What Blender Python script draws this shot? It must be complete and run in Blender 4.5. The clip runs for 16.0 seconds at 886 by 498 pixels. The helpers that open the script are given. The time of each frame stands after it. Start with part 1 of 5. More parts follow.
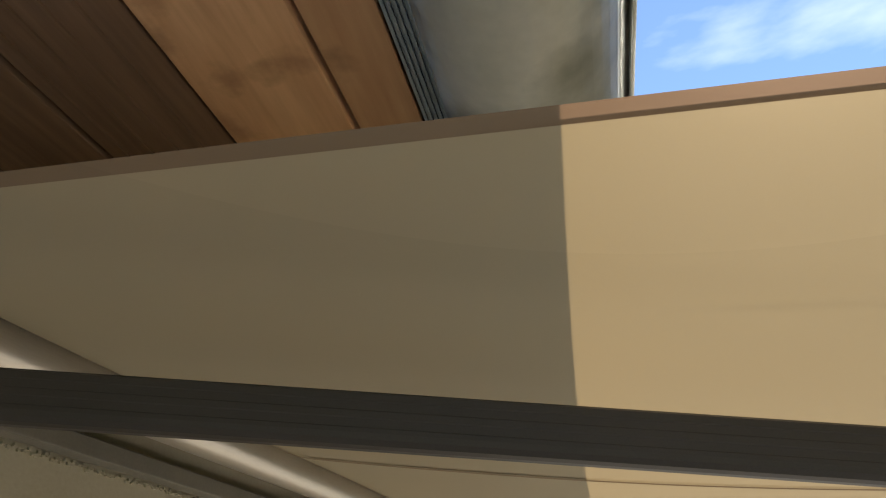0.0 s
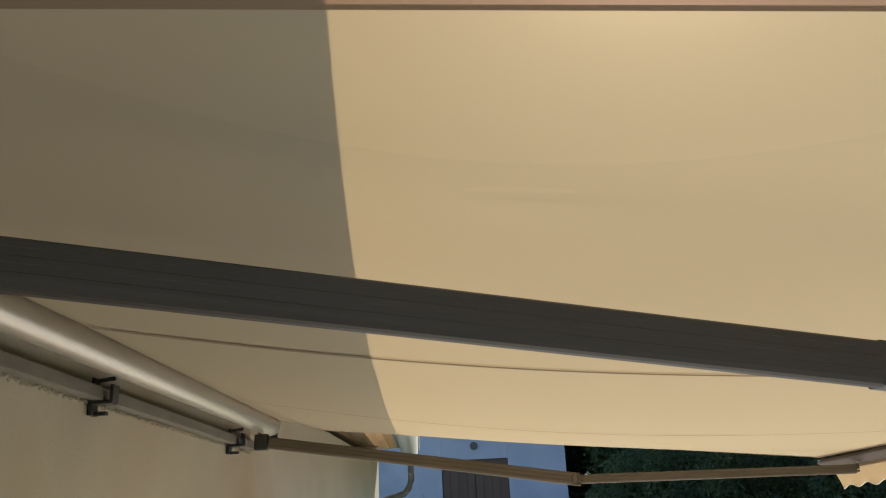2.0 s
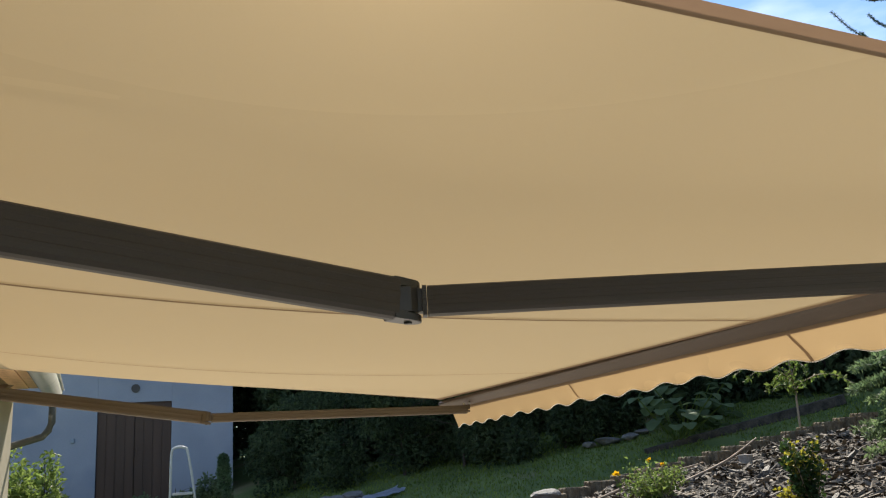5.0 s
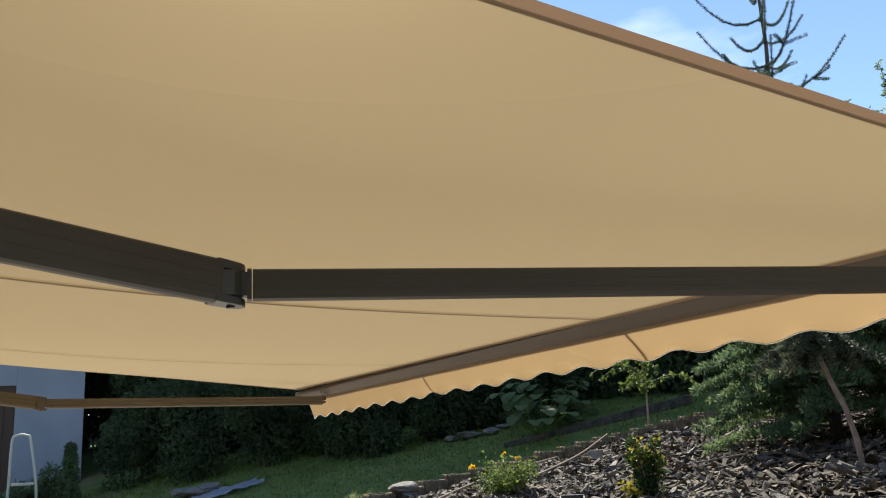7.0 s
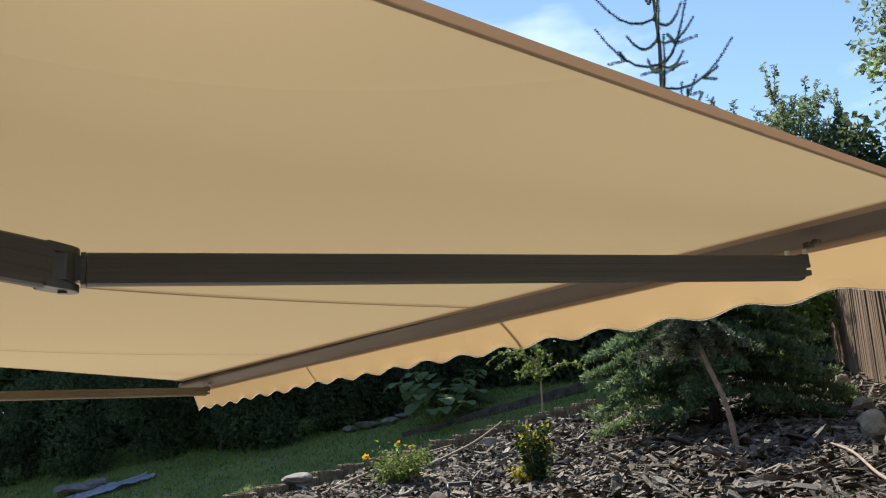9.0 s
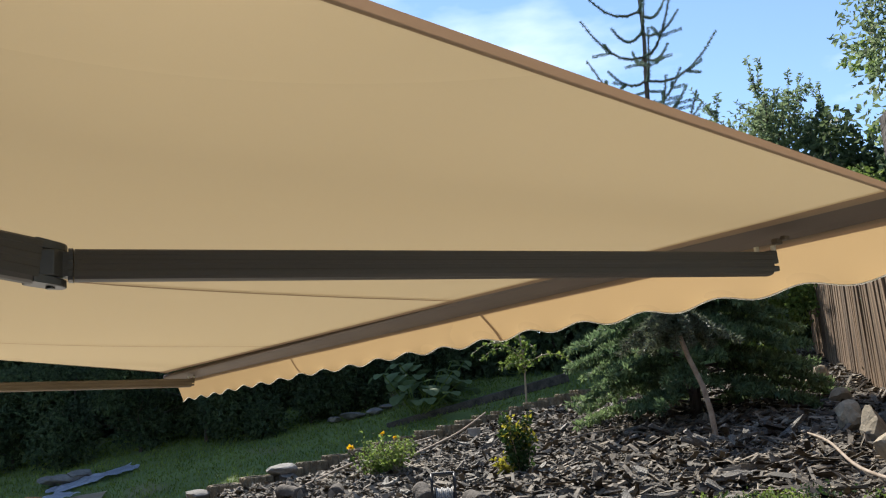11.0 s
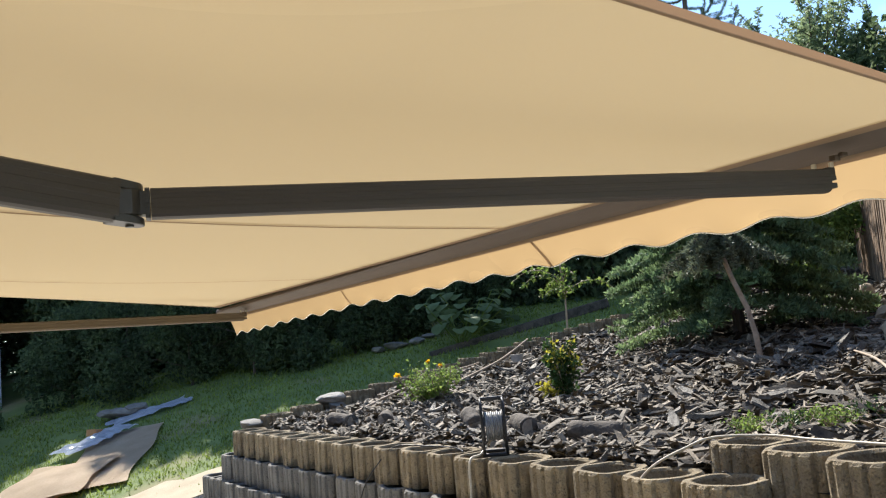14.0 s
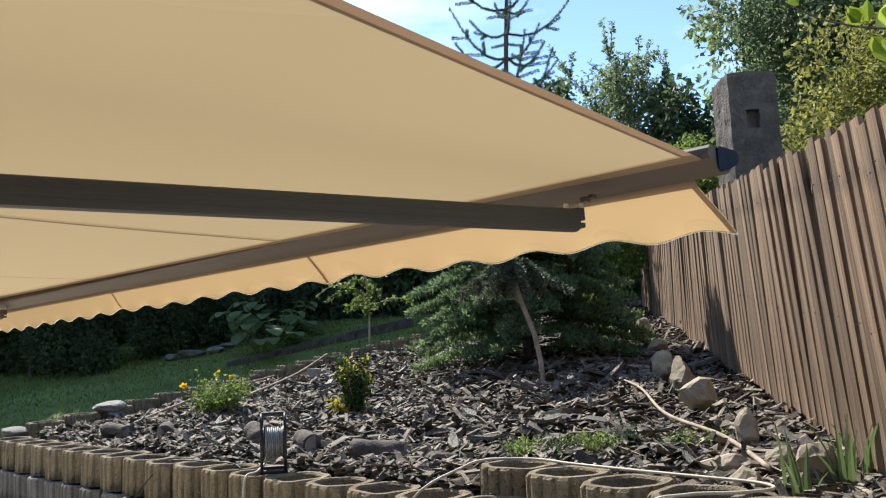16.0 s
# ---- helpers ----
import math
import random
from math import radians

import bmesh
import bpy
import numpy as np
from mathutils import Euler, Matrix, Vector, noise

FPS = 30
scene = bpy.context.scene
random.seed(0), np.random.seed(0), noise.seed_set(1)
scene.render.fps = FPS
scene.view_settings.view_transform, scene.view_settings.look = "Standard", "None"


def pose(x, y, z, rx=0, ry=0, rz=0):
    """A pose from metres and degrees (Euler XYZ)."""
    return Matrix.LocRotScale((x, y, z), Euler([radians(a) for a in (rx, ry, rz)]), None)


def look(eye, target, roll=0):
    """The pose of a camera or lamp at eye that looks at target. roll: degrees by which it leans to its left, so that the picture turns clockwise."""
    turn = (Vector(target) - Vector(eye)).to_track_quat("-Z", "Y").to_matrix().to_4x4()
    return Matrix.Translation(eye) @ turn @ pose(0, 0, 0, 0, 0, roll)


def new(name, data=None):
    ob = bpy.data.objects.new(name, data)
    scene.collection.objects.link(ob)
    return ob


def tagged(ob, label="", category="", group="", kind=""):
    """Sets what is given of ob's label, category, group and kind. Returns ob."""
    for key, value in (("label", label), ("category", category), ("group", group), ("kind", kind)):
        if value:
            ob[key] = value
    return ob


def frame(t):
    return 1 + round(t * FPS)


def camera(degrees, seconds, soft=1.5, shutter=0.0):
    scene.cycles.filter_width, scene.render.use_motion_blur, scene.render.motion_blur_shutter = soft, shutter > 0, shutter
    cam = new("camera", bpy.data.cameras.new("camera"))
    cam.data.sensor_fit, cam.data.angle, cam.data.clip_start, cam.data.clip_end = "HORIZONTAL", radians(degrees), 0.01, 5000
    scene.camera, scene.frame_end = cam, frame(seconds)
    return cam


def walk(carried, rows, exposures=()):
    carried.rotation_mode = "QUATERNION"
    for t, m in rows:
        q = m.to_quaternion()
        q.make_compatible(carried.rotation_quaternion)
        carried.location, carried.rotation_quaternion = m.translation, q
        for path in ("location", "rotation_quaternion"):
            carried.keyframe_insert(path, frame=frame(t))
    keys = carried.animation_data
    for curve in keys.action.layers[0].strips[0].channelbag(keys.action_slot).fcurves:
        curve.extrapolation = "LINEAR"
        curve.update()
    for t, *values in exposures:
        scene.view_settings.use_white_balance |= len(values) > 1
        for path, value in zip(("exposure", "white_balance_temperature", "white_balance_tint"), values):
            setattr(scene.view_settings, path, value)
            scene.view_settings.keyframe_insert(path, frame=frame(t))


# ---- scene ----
BASE = 1.1
EXPOSURES = [(t, BASE + e, k, 10) for t, e, k in (
    (0.0, -0.16, 6500), (0.5, 0.08, 6250), (1.0, 0.40, 5950), (1.5, 0.5, 5850), (2.0, 0.10, 6100), (2.5, -0.06, 6400), (3.0, -0.14, 6700),
    (3.5, -0.15, 6800), (4.0, -0.12, 6650), (5.0, -0.19, 6650), (7.5, -0.26, 6600), (9.5, -0.22, 6550), (12.0, -0.19, 6450), (13.0, -0.1, 6450),
    (13.5, 0.07, 6400), (14.0, 0.25, 6350), (14.5, 0.5, 6250), (15.0, 0.36, 6300), (15.5, 0.1, 6400), (16.0, 0.02, 6350))]
cam = camera(56.26, 16.0, soft=1.15)
PATH = [
    (0, 1.3109, -0.0126, 1.9041, 116.392, 2.001, 16.125),
    (0.5, 1.3178, -0.0180, 1.8809, 113.485, 1.980, 13.549),
    (1, 1.3175, -0.0161, 1.8561, 111.399, 2.231, 9.972),
    (1.5, 1.3238, -0.0542, 1.8467, 109.984, 2.462, 6.696),
    (2, 1.3781, -0.0582, 1.8542, 108.871, 2.590, 3.605),
    (2.5, 1.4274, -0.0662, 1.8554, 107.845, 2.845, -0.370),
    (3, 1.4563, -0.0707, 1.8380, 106.873, 2.917, -4.496),
    (3.5, 1.4854, -0.0598, 1.8315, 105.968, 3.020, -8.290),
    (4, 1.5089, -0.0612, 1.8249, 105.305, 3.233, -11.456),
    (4.5, 1.5475, -0.0628, 1.8201, 104.751, 3.472, -14.781),
    (5, 1.5894, -0.0592, 1.8152, 104.094, 3.641, -17.928),
    (7.5, 1.6669, -0.0682, 1.8022, 102.951, 2.966, -28.544),
    (8, 1.6842, -0.0693, 1.7940, 102.694, 3.299, -30.147),
    (8.5, 1.7054, -0.0787, 1.8007, 102.367, 3.762, -31.840),
    (9, 1.7286, -0.0903, 1.8008, 102.038, 3.836, -33.455),
    (9.5, 1.7435, -0.1047, 1.7926, 101.665, 3.885, -34.614),
    (12, 1.6831, -0.1306, 1.8048, 100.614, 4.194, -33.777),
    (12.5, 1.6728, -0.1270, 1.7995, 99.534, 4.395, -32.733),
    (13, 1.6729, -0.1230, 1.7951, 98.602, 4.521, -32.074),
    (13.5, 1.6679, -0.1212, 1.7924, 97.718, 4.812, -31.649),
    (14, 1.6684, -0.1276, 1.7959, 96.755, 5.303, -31.750),
    (14.5, 1.6839, -0.1170, 1.7914, 96.162, 5.130, -33.829),
    (15, 1.7161, -0.1297, 1.8090, 96.164, 4.635, -37.805),
    (15.5, 1.7588, -0.1425, 1.8053, 96.335, 3.495, -42.019),
    (16, 1.7775, -0.1662, 1.7996, 96.852, 2.496, -44.829),
]
walk(cam, [(t, pose(x, y, z, rx, ry, rz)) for t, x, y, z, rx, ry, rz in PATH], EXPOSURES)

# ---- light ----
SUN_AZ, SUN_EL, SUN, SKY = 18.0, 46.0, 4.45, 0.118
FABRIC_T, FORWARD = (0.290, 0.206, 0.102), 0.42


def world_light():
    w = bpy.data.worlds.new("sky")
    scene.world = w
    w.use_nodes = True
    nt = w.node_tree
    sky = nt.nodes.new("ShaderNodeTexSky")
    sky.sky_type = "NISHITA"
    sky.sun_disc = False
    sky.sun_elevation = radians(SUN_EL)
    sky.sun_rotation = radians(SUN_AZ)
    sky.air_density, sky.dust_density, sky.ozone_density = 0.95, 0.0, 2.6
    sky.altitude = 300
    bg = nt.nodes["Background"]
    bg.inputs["Strength"].default_value = SKY
    # thin high cloud
    tc = nt.nodes.new("ShaderNodeTexCoord")
    mp = nt.nodes.new("ShaderNodeMapping")
    mp.inputs["Scale"].default_value = (2.2, 2.2, 7.0)
    wisp = nt.nodes.new("ShaderNodeTexNoise")
    wisp.inputs["Scale"].default_value, wisp.inputs["Detail"].default_value = 1.6, 7
    ramp = nt.nodes.new("ShaderNodeMapRange")
    ramp.inputs[1].default_value, ramp.inputs[2].default_value, ramp.inputs[4].default_value = 0.52, 0.78, 0.45
    mix = nt.nodes.new("ShaderNodeMix")
    mix.data_type = "RGBA"
    mix.inputs[7].default_value = (9.0, 9.4, 10.0, 1)
    nt.links.new(tc.outputs["Generated"], mp.inputs["Vector"])
    nt.links.new(mp.outputs[0], wisp.inputs["Vector"])
    nt.links.new(wisp.outputs["Fac"], ramp.inputs[0])
    nt.links.new(ramp.outputs[0], mix.inputs[0])
    nt.links.new(sky.outputs[0], mix.inputs[6])
    nt.links.new(mix.outputs[2], bg.inputs["Color"])
    sun = bpy.data.lights.new("sun", "SUN")
    sun.energy, sun.angle, sun.color = SUN, radians(0.55), (1.0, 0.93, 0.82)
    ob = new("sun", sun)
    a, e = radians(SUN_AZ), radians(SUN_EL)
    way = Vector((math.sin(a) * math.cos(e), math.cos(a) * math.cos(e), math.sin(e)))
    ob.matrix_world = look(way * 60, (0, 0, 0))


world_light()


# ---- materials ----
def mat(name, a, b, scale=6.0, rough=0.6, bump=0.2, fine=60.0, metal=0.0, spec=0.4, stretch=(1, 1, 1), island=0.0, single=0.0, wear=None, coords="Object", translucent=0.0, tcolor=None, bdist=0.02):
    """Two colours mixed by noise at two scales, with bump; island/single: variation of brightness by piece or object."""
    m = bpy.data.materials.new(name)
    m.use_nodes = True
    nt = m.node_tree
    N, L = nt.nodes, nt.links
    p = N["Principled BSDF"]
    tc = N.new("ShaderNodeTexCoord")
    mp = N.new("ShaderNodeMapping")
    mp.inputs["Scale"].default_value = stretch
    L.new(tc.outputs[coords], mp.inputs["Vector"])
    n1 = N.new("ShaderNodeTexNoise")
    n1.inputs["Scale"].default_value, n1.inputs["Detail"].default_value = scale, 5
    n2 = N.new("ShaderNodeTexNoise")
    n2.inputs["Scale"].default_value, n2.inputs["Detail"].default_value = fine, 6
    L.new(mp.outputs[0], n1.inputs["Vector"])
    L.new(mp.outputs[0], n2.inputs["Vector"])
    add = N.new("ShaderNodeMath")
    add.operation = "MULTIPLY_ADD"
    L.new(n2.outputs["Fac"], add.inputs[0])
    add.inputs[1].default_value = 0.45
    L.new(n1.outputs["Fac"], add.inputs[2])
    ramp = N.new("ShaderNodeMapRange")
    ramp.inputs[1].default_value, ramp.inputs[2].default_value = 0.48, 0.97
    L.new(add.outputs[0], ramp.inputs[0])
    mix = N.new("ShaderNodeMix")
    mix.data_type = "RGBA"
    mix.inputs[6].default_value, mix.inputs[7].default_value = (*a, 1), (*b, 1)
    L.new(ramp.outputs[0], mix.inputs[0])
    col = mix.outputs[2]
    if wear:
        n3 = N.new("ShaderNodeTexNoise")
        n3.inputs["Scale"].default_value, n3.inputs["Detail"].default_value = wear[1], 8
        L.new(tc.outputs[coords], n3.inputs["Vector"])
        r3 = N.new("ShaderNodeMapRange")
        r3.inputs[1].default_value, r3.inputs[2].default_value = 0.56, 0.72
        L.new(n3.outputs["Fac"], r3.inputs[0])
        m3 = N.new("ShaderNodeMix")
        m3.data_type = "RGBA"
        m3.inputs[7].default_value = (*wear[0], 1)
        L.new(r3.outputs[0], m3.inputs[0])
        L.new(col, m3.inputs[6])
        col = m3.outputs[2]
    for amount, src in ((island, "geo"), (single, "obj")):
        if amount:
            g = N.new("ShaderNodeNewGeometry") if src == "geo" else N.new("ShaderNodeObjectInfo")
            rnd = g.outputs["Random Per Island"] if src == "geo" else g.outputs["Random"]
            r = N.new("ShaderNodeMapRange")
            r.inputs[3].default_value, r.inputs[4].default_value = 1 - amount, 1 + amount * 0.8
            L.new(rnd, r.inputs[0])
            hs = N.new("ShaderNodeHueSaturation")
            L.new(r.outputs[0], hs.inputs["Value"])
            L.new(col, hs.inputs["Color"])
            col = hs.outputs[0]
    L.new(col, p.inputs["Base Color"])
    p.inputs["Roughness"].default_value, p.inputs["Metallic"].default_value = rough, metal
    p.inputs["Specular IOR Level"].default_value = spec
    if bump:
        bp = N.new("ShaderNodeBump")
        bp.inputs["Strength"].default_value, bp.inputs["Distance"].default_value = bump, bdist
        L.new(add.outputs[0], bp.inputs["Height"])
        L.new(bp.outputs[0], p.inputs["Normal"])
    if translucent:
        tr = N.new("ShaderNodeBsdfTranslucent")
        if tcolor:
            tr.inputs["Color"].default_value = (*tcolor, 1)
        else:
            L.new(col, tr.inputs["Color"])
        ms = N.new("ShaderNodeMixShader")
        ms.inputs[0].default_value = translucent
        L.new(p.outputs[0], ms.inputs[1])
        L.new(tr.outputs[0], ms.inputs[2])
        L.new(ms.outputs[0], N["Material Output"].inputs["Surface"])
    return m


def cloth(name, diffuse, through_colour, share, forward=0.3):
    """Woven acrylic: faint weave, soft blotches, light passing through, part of it scattered forward."""
    m = mat(name, tuple(c * 0.96 for c in diffuse), diffuse, 0.21, 0.85, 0.0, 500, spec=0.15, translucent=share, tcolor=through_colour, bdist=0.002)
    N, L = m.node_tree.nodes, m.node_tree.links
    tr = next(n for n in N if n.type == "BSDF_TRANSLUCENT")
    ms = next(n for n in N if n.type == "MIX_SHADER")
    fw = N.new("ShaderNodeBsdfRefraction")
    fw.distribution = "GGX"
    fw.inputs["IOR"].default_value, fw.inputs["Roughness"].default_value = 1.15, 1.0
    fw.inputs["Color"].default_value = (*[min(1, (c * 0.75 + 0.05) * FORWARD) for c in through_colour], 1)
    m2 = N.new("ShaderNodeMixShader")
    m2.inputs[0].default_value = forward
    L.new(tr.outputs[0], m2.inputs[1])
    L.new(fw.outputs[0], m2.inputs[2])
    L.new(m2.outputs[0], ms.inputs[2])
    return m


M = dict(
    fabric=cloth("awning_fabric", (0.80, 0.69, 0.48), FABRIC_T, 0.57),
    hem=cloth("awning_hem", (0.50, 0.38, 0.26), tuple(c * k for c, k in zip(FABRIC_T, (0.62, 0.5, 0.55))), 0.6),
    seam=cloth("awning_seam", (0.53, 0.41, 0.27), tuple(c * k for c, k in zip(FABRIC_T, (0.72, 0.52, 0.40))), 0.6),
    # awning cloth again, transmission raised to imitate the sun behind the valance
    valance=cloth("lit_valance_fabric", (0.62, 0.50, 0.32), tuple(c * k for c, k in zip(FABRIC_T, (1.58, 1.45, 1.32))), 0.68),
    # same brown coat as the near arm, lightened for the light falling on it
    lit_arm=mat("sunlit_powder_coat", (0.105, 0.082, 0.056), (0.135, 0.107, 0.075), 3, 0.6, 0.04, 400, spec=0.25, bdist=0.002),
    brown_zinc=mat("dark_weathered_downpipe", (0.05, 0.052, 0.042), (0.09, 0.092, 0.075), 6, 0.5, 0.1, 60, wear=((0.25, 0.22, 0.18), 9), bdist=0.004),
    piping=mat("pale_piping", (0.75, 0.72, 0.66), (0.8, 0.78, 0.72), 40, 0.7, 0.05),
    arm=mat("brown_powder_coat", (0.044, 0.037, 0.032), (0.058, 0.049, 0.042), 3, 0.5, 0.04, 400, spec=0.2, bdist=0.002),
    bar=mat("brown_front_rail", (0.080, 0.060, 0.046), (0.10, 0.077, 0.060), 3, 0.6, 0.04, 400, spec=0.25, bdist=0.002),
    joint=mat("dark_casting", (0.022, 0.020, 0.019), (0.036, 0.033, 0.031), 20, 0.4, 0.06, 300, bdist=0.002),
    cap=mat("blue_grey_end_cap", (0.009, 0.012, 0.024), (0.014, 0.02, 0.04), 30, 0.7, 0.05, spec=0.1),
    steel=mat("zinc_bolt", (0.5, 0.5, 0.5), (0.62, 0.62, 0.6), 60, 0.35, 0.05, metal=0.9),
    tube=mat("satin_roller_tube", (0.42, 0.38, 0.32), (0.52, 0.47, 0.4), 4, 0.33, 0.03, 300, metal=0.55, stretch=(1, 0.1, 1), bdist=0.002),
    rail=mat("brown_grey_mounting_rail", (0.13, 0.118, 0.095), (0.18, 0.162, 0.13), 8, 0.5, 0.1, 120),
    plaster=mat("cream_plaster", (0.37, 0.325, 0.235), (0.45, 0.40, 0.30), 1.4, 0.9, 0.25, 90, wear=((0.36, 0.285, 0.19), 0.7), bdist=0.006),
    shed=mat("blue_white_render", (0.235, 0.265, 0.33), (0.32, 0.35, 0.42), 0.9, 0.9, 0.2, 40, wear=((0.20, 0.24, 0.32), 0.6)),
    door=mat("dark_brown_door", (0.046, 0.024, 0.015), (0.072, 0.038, 0.024), 4, 0.55, 0.2, 60, stretch=(1, 1, 0.1)),
    soffit=mat("pale_brown_board", (0.46, 0.25, 0.135), (0.74, 0.47, 0.27), 3.2, 0.55, 0.2, 30, stretch=(3, 0.25, 3), single=0.18, wear=((0.24, 0.13, 0.07), 7.0), bdist=0.006),
    beam=mat("dark_brown_board", (0.13, 0.078, 0.05), (0.24, 0.15, 0.098), 3, 0.6, 0.25, 24, stretch=(4, 0.2, 4), bdist=0.006),
    vent=mat("slate_blue_vent_strip", (0.20, 0.25, 0.30), (0.28, 0.33, 0.38), 30, 0.6, 0.2, 200),
    zinc=mat("weathered_zinc", (0.62, 0.62, 0.55), (0.78, 0.77, 0.69), 5, 0.38, 0.12, 70, metal=0.2, wear=((0.34, 0.35, 0.29), 5), bdist=0.004),
    roof=mat("dark_roof_tile", (0.10, 0.05, 0.035), (0.16, 0.08, 0.055), 5, 0.8, 0.3),
    tan=mat("tan_concrete", (0.15, 0.115, 0.07), (0.30, 0.245, 0.155), 12, 0.92, 1.0, 110, single=0.16, wear=((0.10, 0.078, 0.053), 60), bdist=0.03),
    grey=mat("grey_concrete", (0.10, 0.097, 0.09), (0.175, 0.168, 0.152), 9, 0.92, 0.5, 130, single=0.15, wear=((0.06, 0.06, 0.055), 70), bdist=0.014),
    soil=mat("dark_soil", (0.028, 0.02, 0.014), (0.07, 0.05, 0.036), 9, 0.95, 0.6, 70, bdist=0.03),
    bark=mat("bark_mulch", (0.036, 0.029, 0.021), (0.26, 0.214, 0.155), 14, 0.75, 0.6, 90, island=0.8, spec=0.35, bdist=0.01),
    slab=mat("weathered_bark_slab", (0.045, 0.039, 0.03), (0.18, 0.16, 0.128), 11, 0.6, 0.6, 70, single=0.45, bdist=0.012),
    stone=mat("pale_field_stone", (0.20, 0.165, 0.108), (0.42, 0.35, 0.245), 9, 0.85, 0.5, 50, single=0.2, wear=((0.2, 0.17, 0.12), 9), bdist=0.02),
    slate=mat("grey_flat_stone", (0.12, 0.115, 0.105), (0.23, 0.22, 0.2), 7, 0.8, 0.5, 60, single=0.25, bdist=0.015),
    fence=mat("weathered_fence_board", (0.085, 0.052, 0.030), (0.33, 0.225, 0.135), 3.0, 0.85, 0.7, 26, stretch=(8, 8, 0.3), single=0.4, wear=((0.07, 0.048, 0.035), 4), bdist=0.008),
    cut=mat("cut_wood_end", (0.16, 0.135, 0.11), (0.30, 0.26, 0.21), 20, 0.8, 0.3),
    log=mat("log_bark", (0.032, 0.027, 0.022), (0.13, 0.11, 0.09), 9, 0.9, 0.9, 60, bdist=0.02),
    pillar=mat("rough_dark_stone", (0.055, 0.045, 0.038), (0.115, 0.097, 0.083), 8, 0.9, 0.8, 45, wear=((0.125, 0.108, 0.093), 14), bdist=0.03),
    grass=mat("lawn_soil", (0.075, 0.115, 0.03), (0.16, 0.21, 0.06), 1.2, 0.9, 0.4, 30, wear=((0.22, 0.17, 0.10), 0.55), bdist=0.03),
    blade=mat("grass_blade", (0.10, 0.155, 0.02), (0.27, 0.34, 0.065), 2.5, 0.6, 0, 8, island=0.35, translucent=0.45),
    sand=mat("sandy_ground", (0.34, 0.285, 0.195), (0.46, 0.39, 0.28), 3, 0.95, 0.4, 80, bdist=0.02),
    gravel=mat("grey_gravel", (0.12, 0.115, 0.11), (0.3, 0.29, 0.27), 12, 0.9, 0.3, 80, island=0.5),
    patio=mat("bounce_paving", (0.64, 0.61, 0.55), (0.74, 0.71, 0.65), 4, 0.9, 0.3, 60),
    card=mat("brown_cardboard", (0.46, 0.36, 0.25), (0.58, 0.47, 0.34), 3, 0.85, 0.1, 40, single=0.08),
    plastic=mat("clear_blue_plastic_film", (0.45, 0.5, 0.6), (0.7, 0.74, 0.82), 9, 0.2, 0.4, 30, spec=0.6, translucent=0.3),
    hose=mat("cream_hose", (0.42, 0.36, 0.26), (0.52, 0.46, 0.35), 30, 0.5, 0.05),
    black=mat("black_rubber", (0.012, 0.012, 0.013), (0.022, 0.022, 0.024), 30, 0.5, 0.1),
    reelcable=mat("grey_cable", (0.16, 0.16, 0.16), (0.26, 0.26, 0.26), 30, 0.5, 0.1),
    stick=mat("bare_stick", (0.24, 0.18, 0.125), (0.42, 0.34, 0.26), 12, 0.85, 0.3, 60),
    white=mat("white_painted_tube", (0.46, 0.47, 0.45), (0.56, 0.57, 0.54), 12, 0.5, 0.1),
    pot=mat("grey_clay_pot", (0.30, 0.28, 0.25), (0.4, 0.38, 0.34), 12, 0.85, 0.2),
    trunk=mat("tree_bark", (0.05, 0.038, 0.03), (0.13, 0.105, 0.085), 8, 0.9, 0.6, 40, stretch=(3, 3, 0.6), bdist=0.02),
    petal=mat("yellow_petal", (0.75, 0.42, 0.01), (0.85, 0.55, 0.02), 20, 0.6, 0, translucent=0.4),
    orange=mat("orange_wood", (0.36, 0.17, 0.07), (0.5, 0.26, 0.11), 5, 0.6, 0.15, 30, stretch=(4, 4, 0.4)),
)


def leafmat(name, a, b, share=0.5, rough=0.55):
    return mat(name, a, b, 1.4, rough, 0, 9, island=0.45, spec=0.3, translucent=share)


M.update(
    hedge=leafmat("hedge_leaf", (0.055, 0.088, 0.045), (0.13, 0.175, 0.08), 0.58),
    tree=leafmat("tree_leaf", (0.115, 0.165, 0.09), (0.25, 0.315, 0.16), 0.62),
    lime=leafmat("light_tree_leaf", (0.17, 0.19, 0.045), (0.33, 0.31, 0.085)),
    needle=leafmat("spruce_needle", (0.075, 0.125, 0.10), (0.13, 0.19, 0.145), 0.45),
    fir=leafmat("dark_conifer_needle", (0.085, 0.145, 0.075), (0.22, 0.30, 0.13), 0.5),
    weep=leafmat("grey_green_needle", (0.105, 0.13, 0.08), (0.19, 0.215, 0.14), 0.35),
    fresh=leafmat("fresh_leaf", (0.11, 0.18, 0.04), (0.26, 0.33, 0.085)),
    # yellow-green imitates sun shining through the overhanging twig's leaves
    backlit_leaf=leafmat("sunlit_broad_leaf", (0.20, 0.27, 0.03), (0.34, 0.42, 0.06), 0.65),
    yellow=leafmat("yellow_green_leaf", (0.30, 0.28, 0.03), (0.42, 0.38, 0.05)),
    box=leafmat("evergreen_leaf", (0.03, 0.07, 0.018), (0.07, 0.12, 0.03), 0.35),
    bigleaf=leafmat("broad_leaf", (0.11, 0.16, 0.07), (0.18, 0.24, 0.11), 0.45),
    iris=leafmat("sword_leaf", (0.09, 0.14, 0.05), (0.19, 0.24, 0.10), 0.4),
)


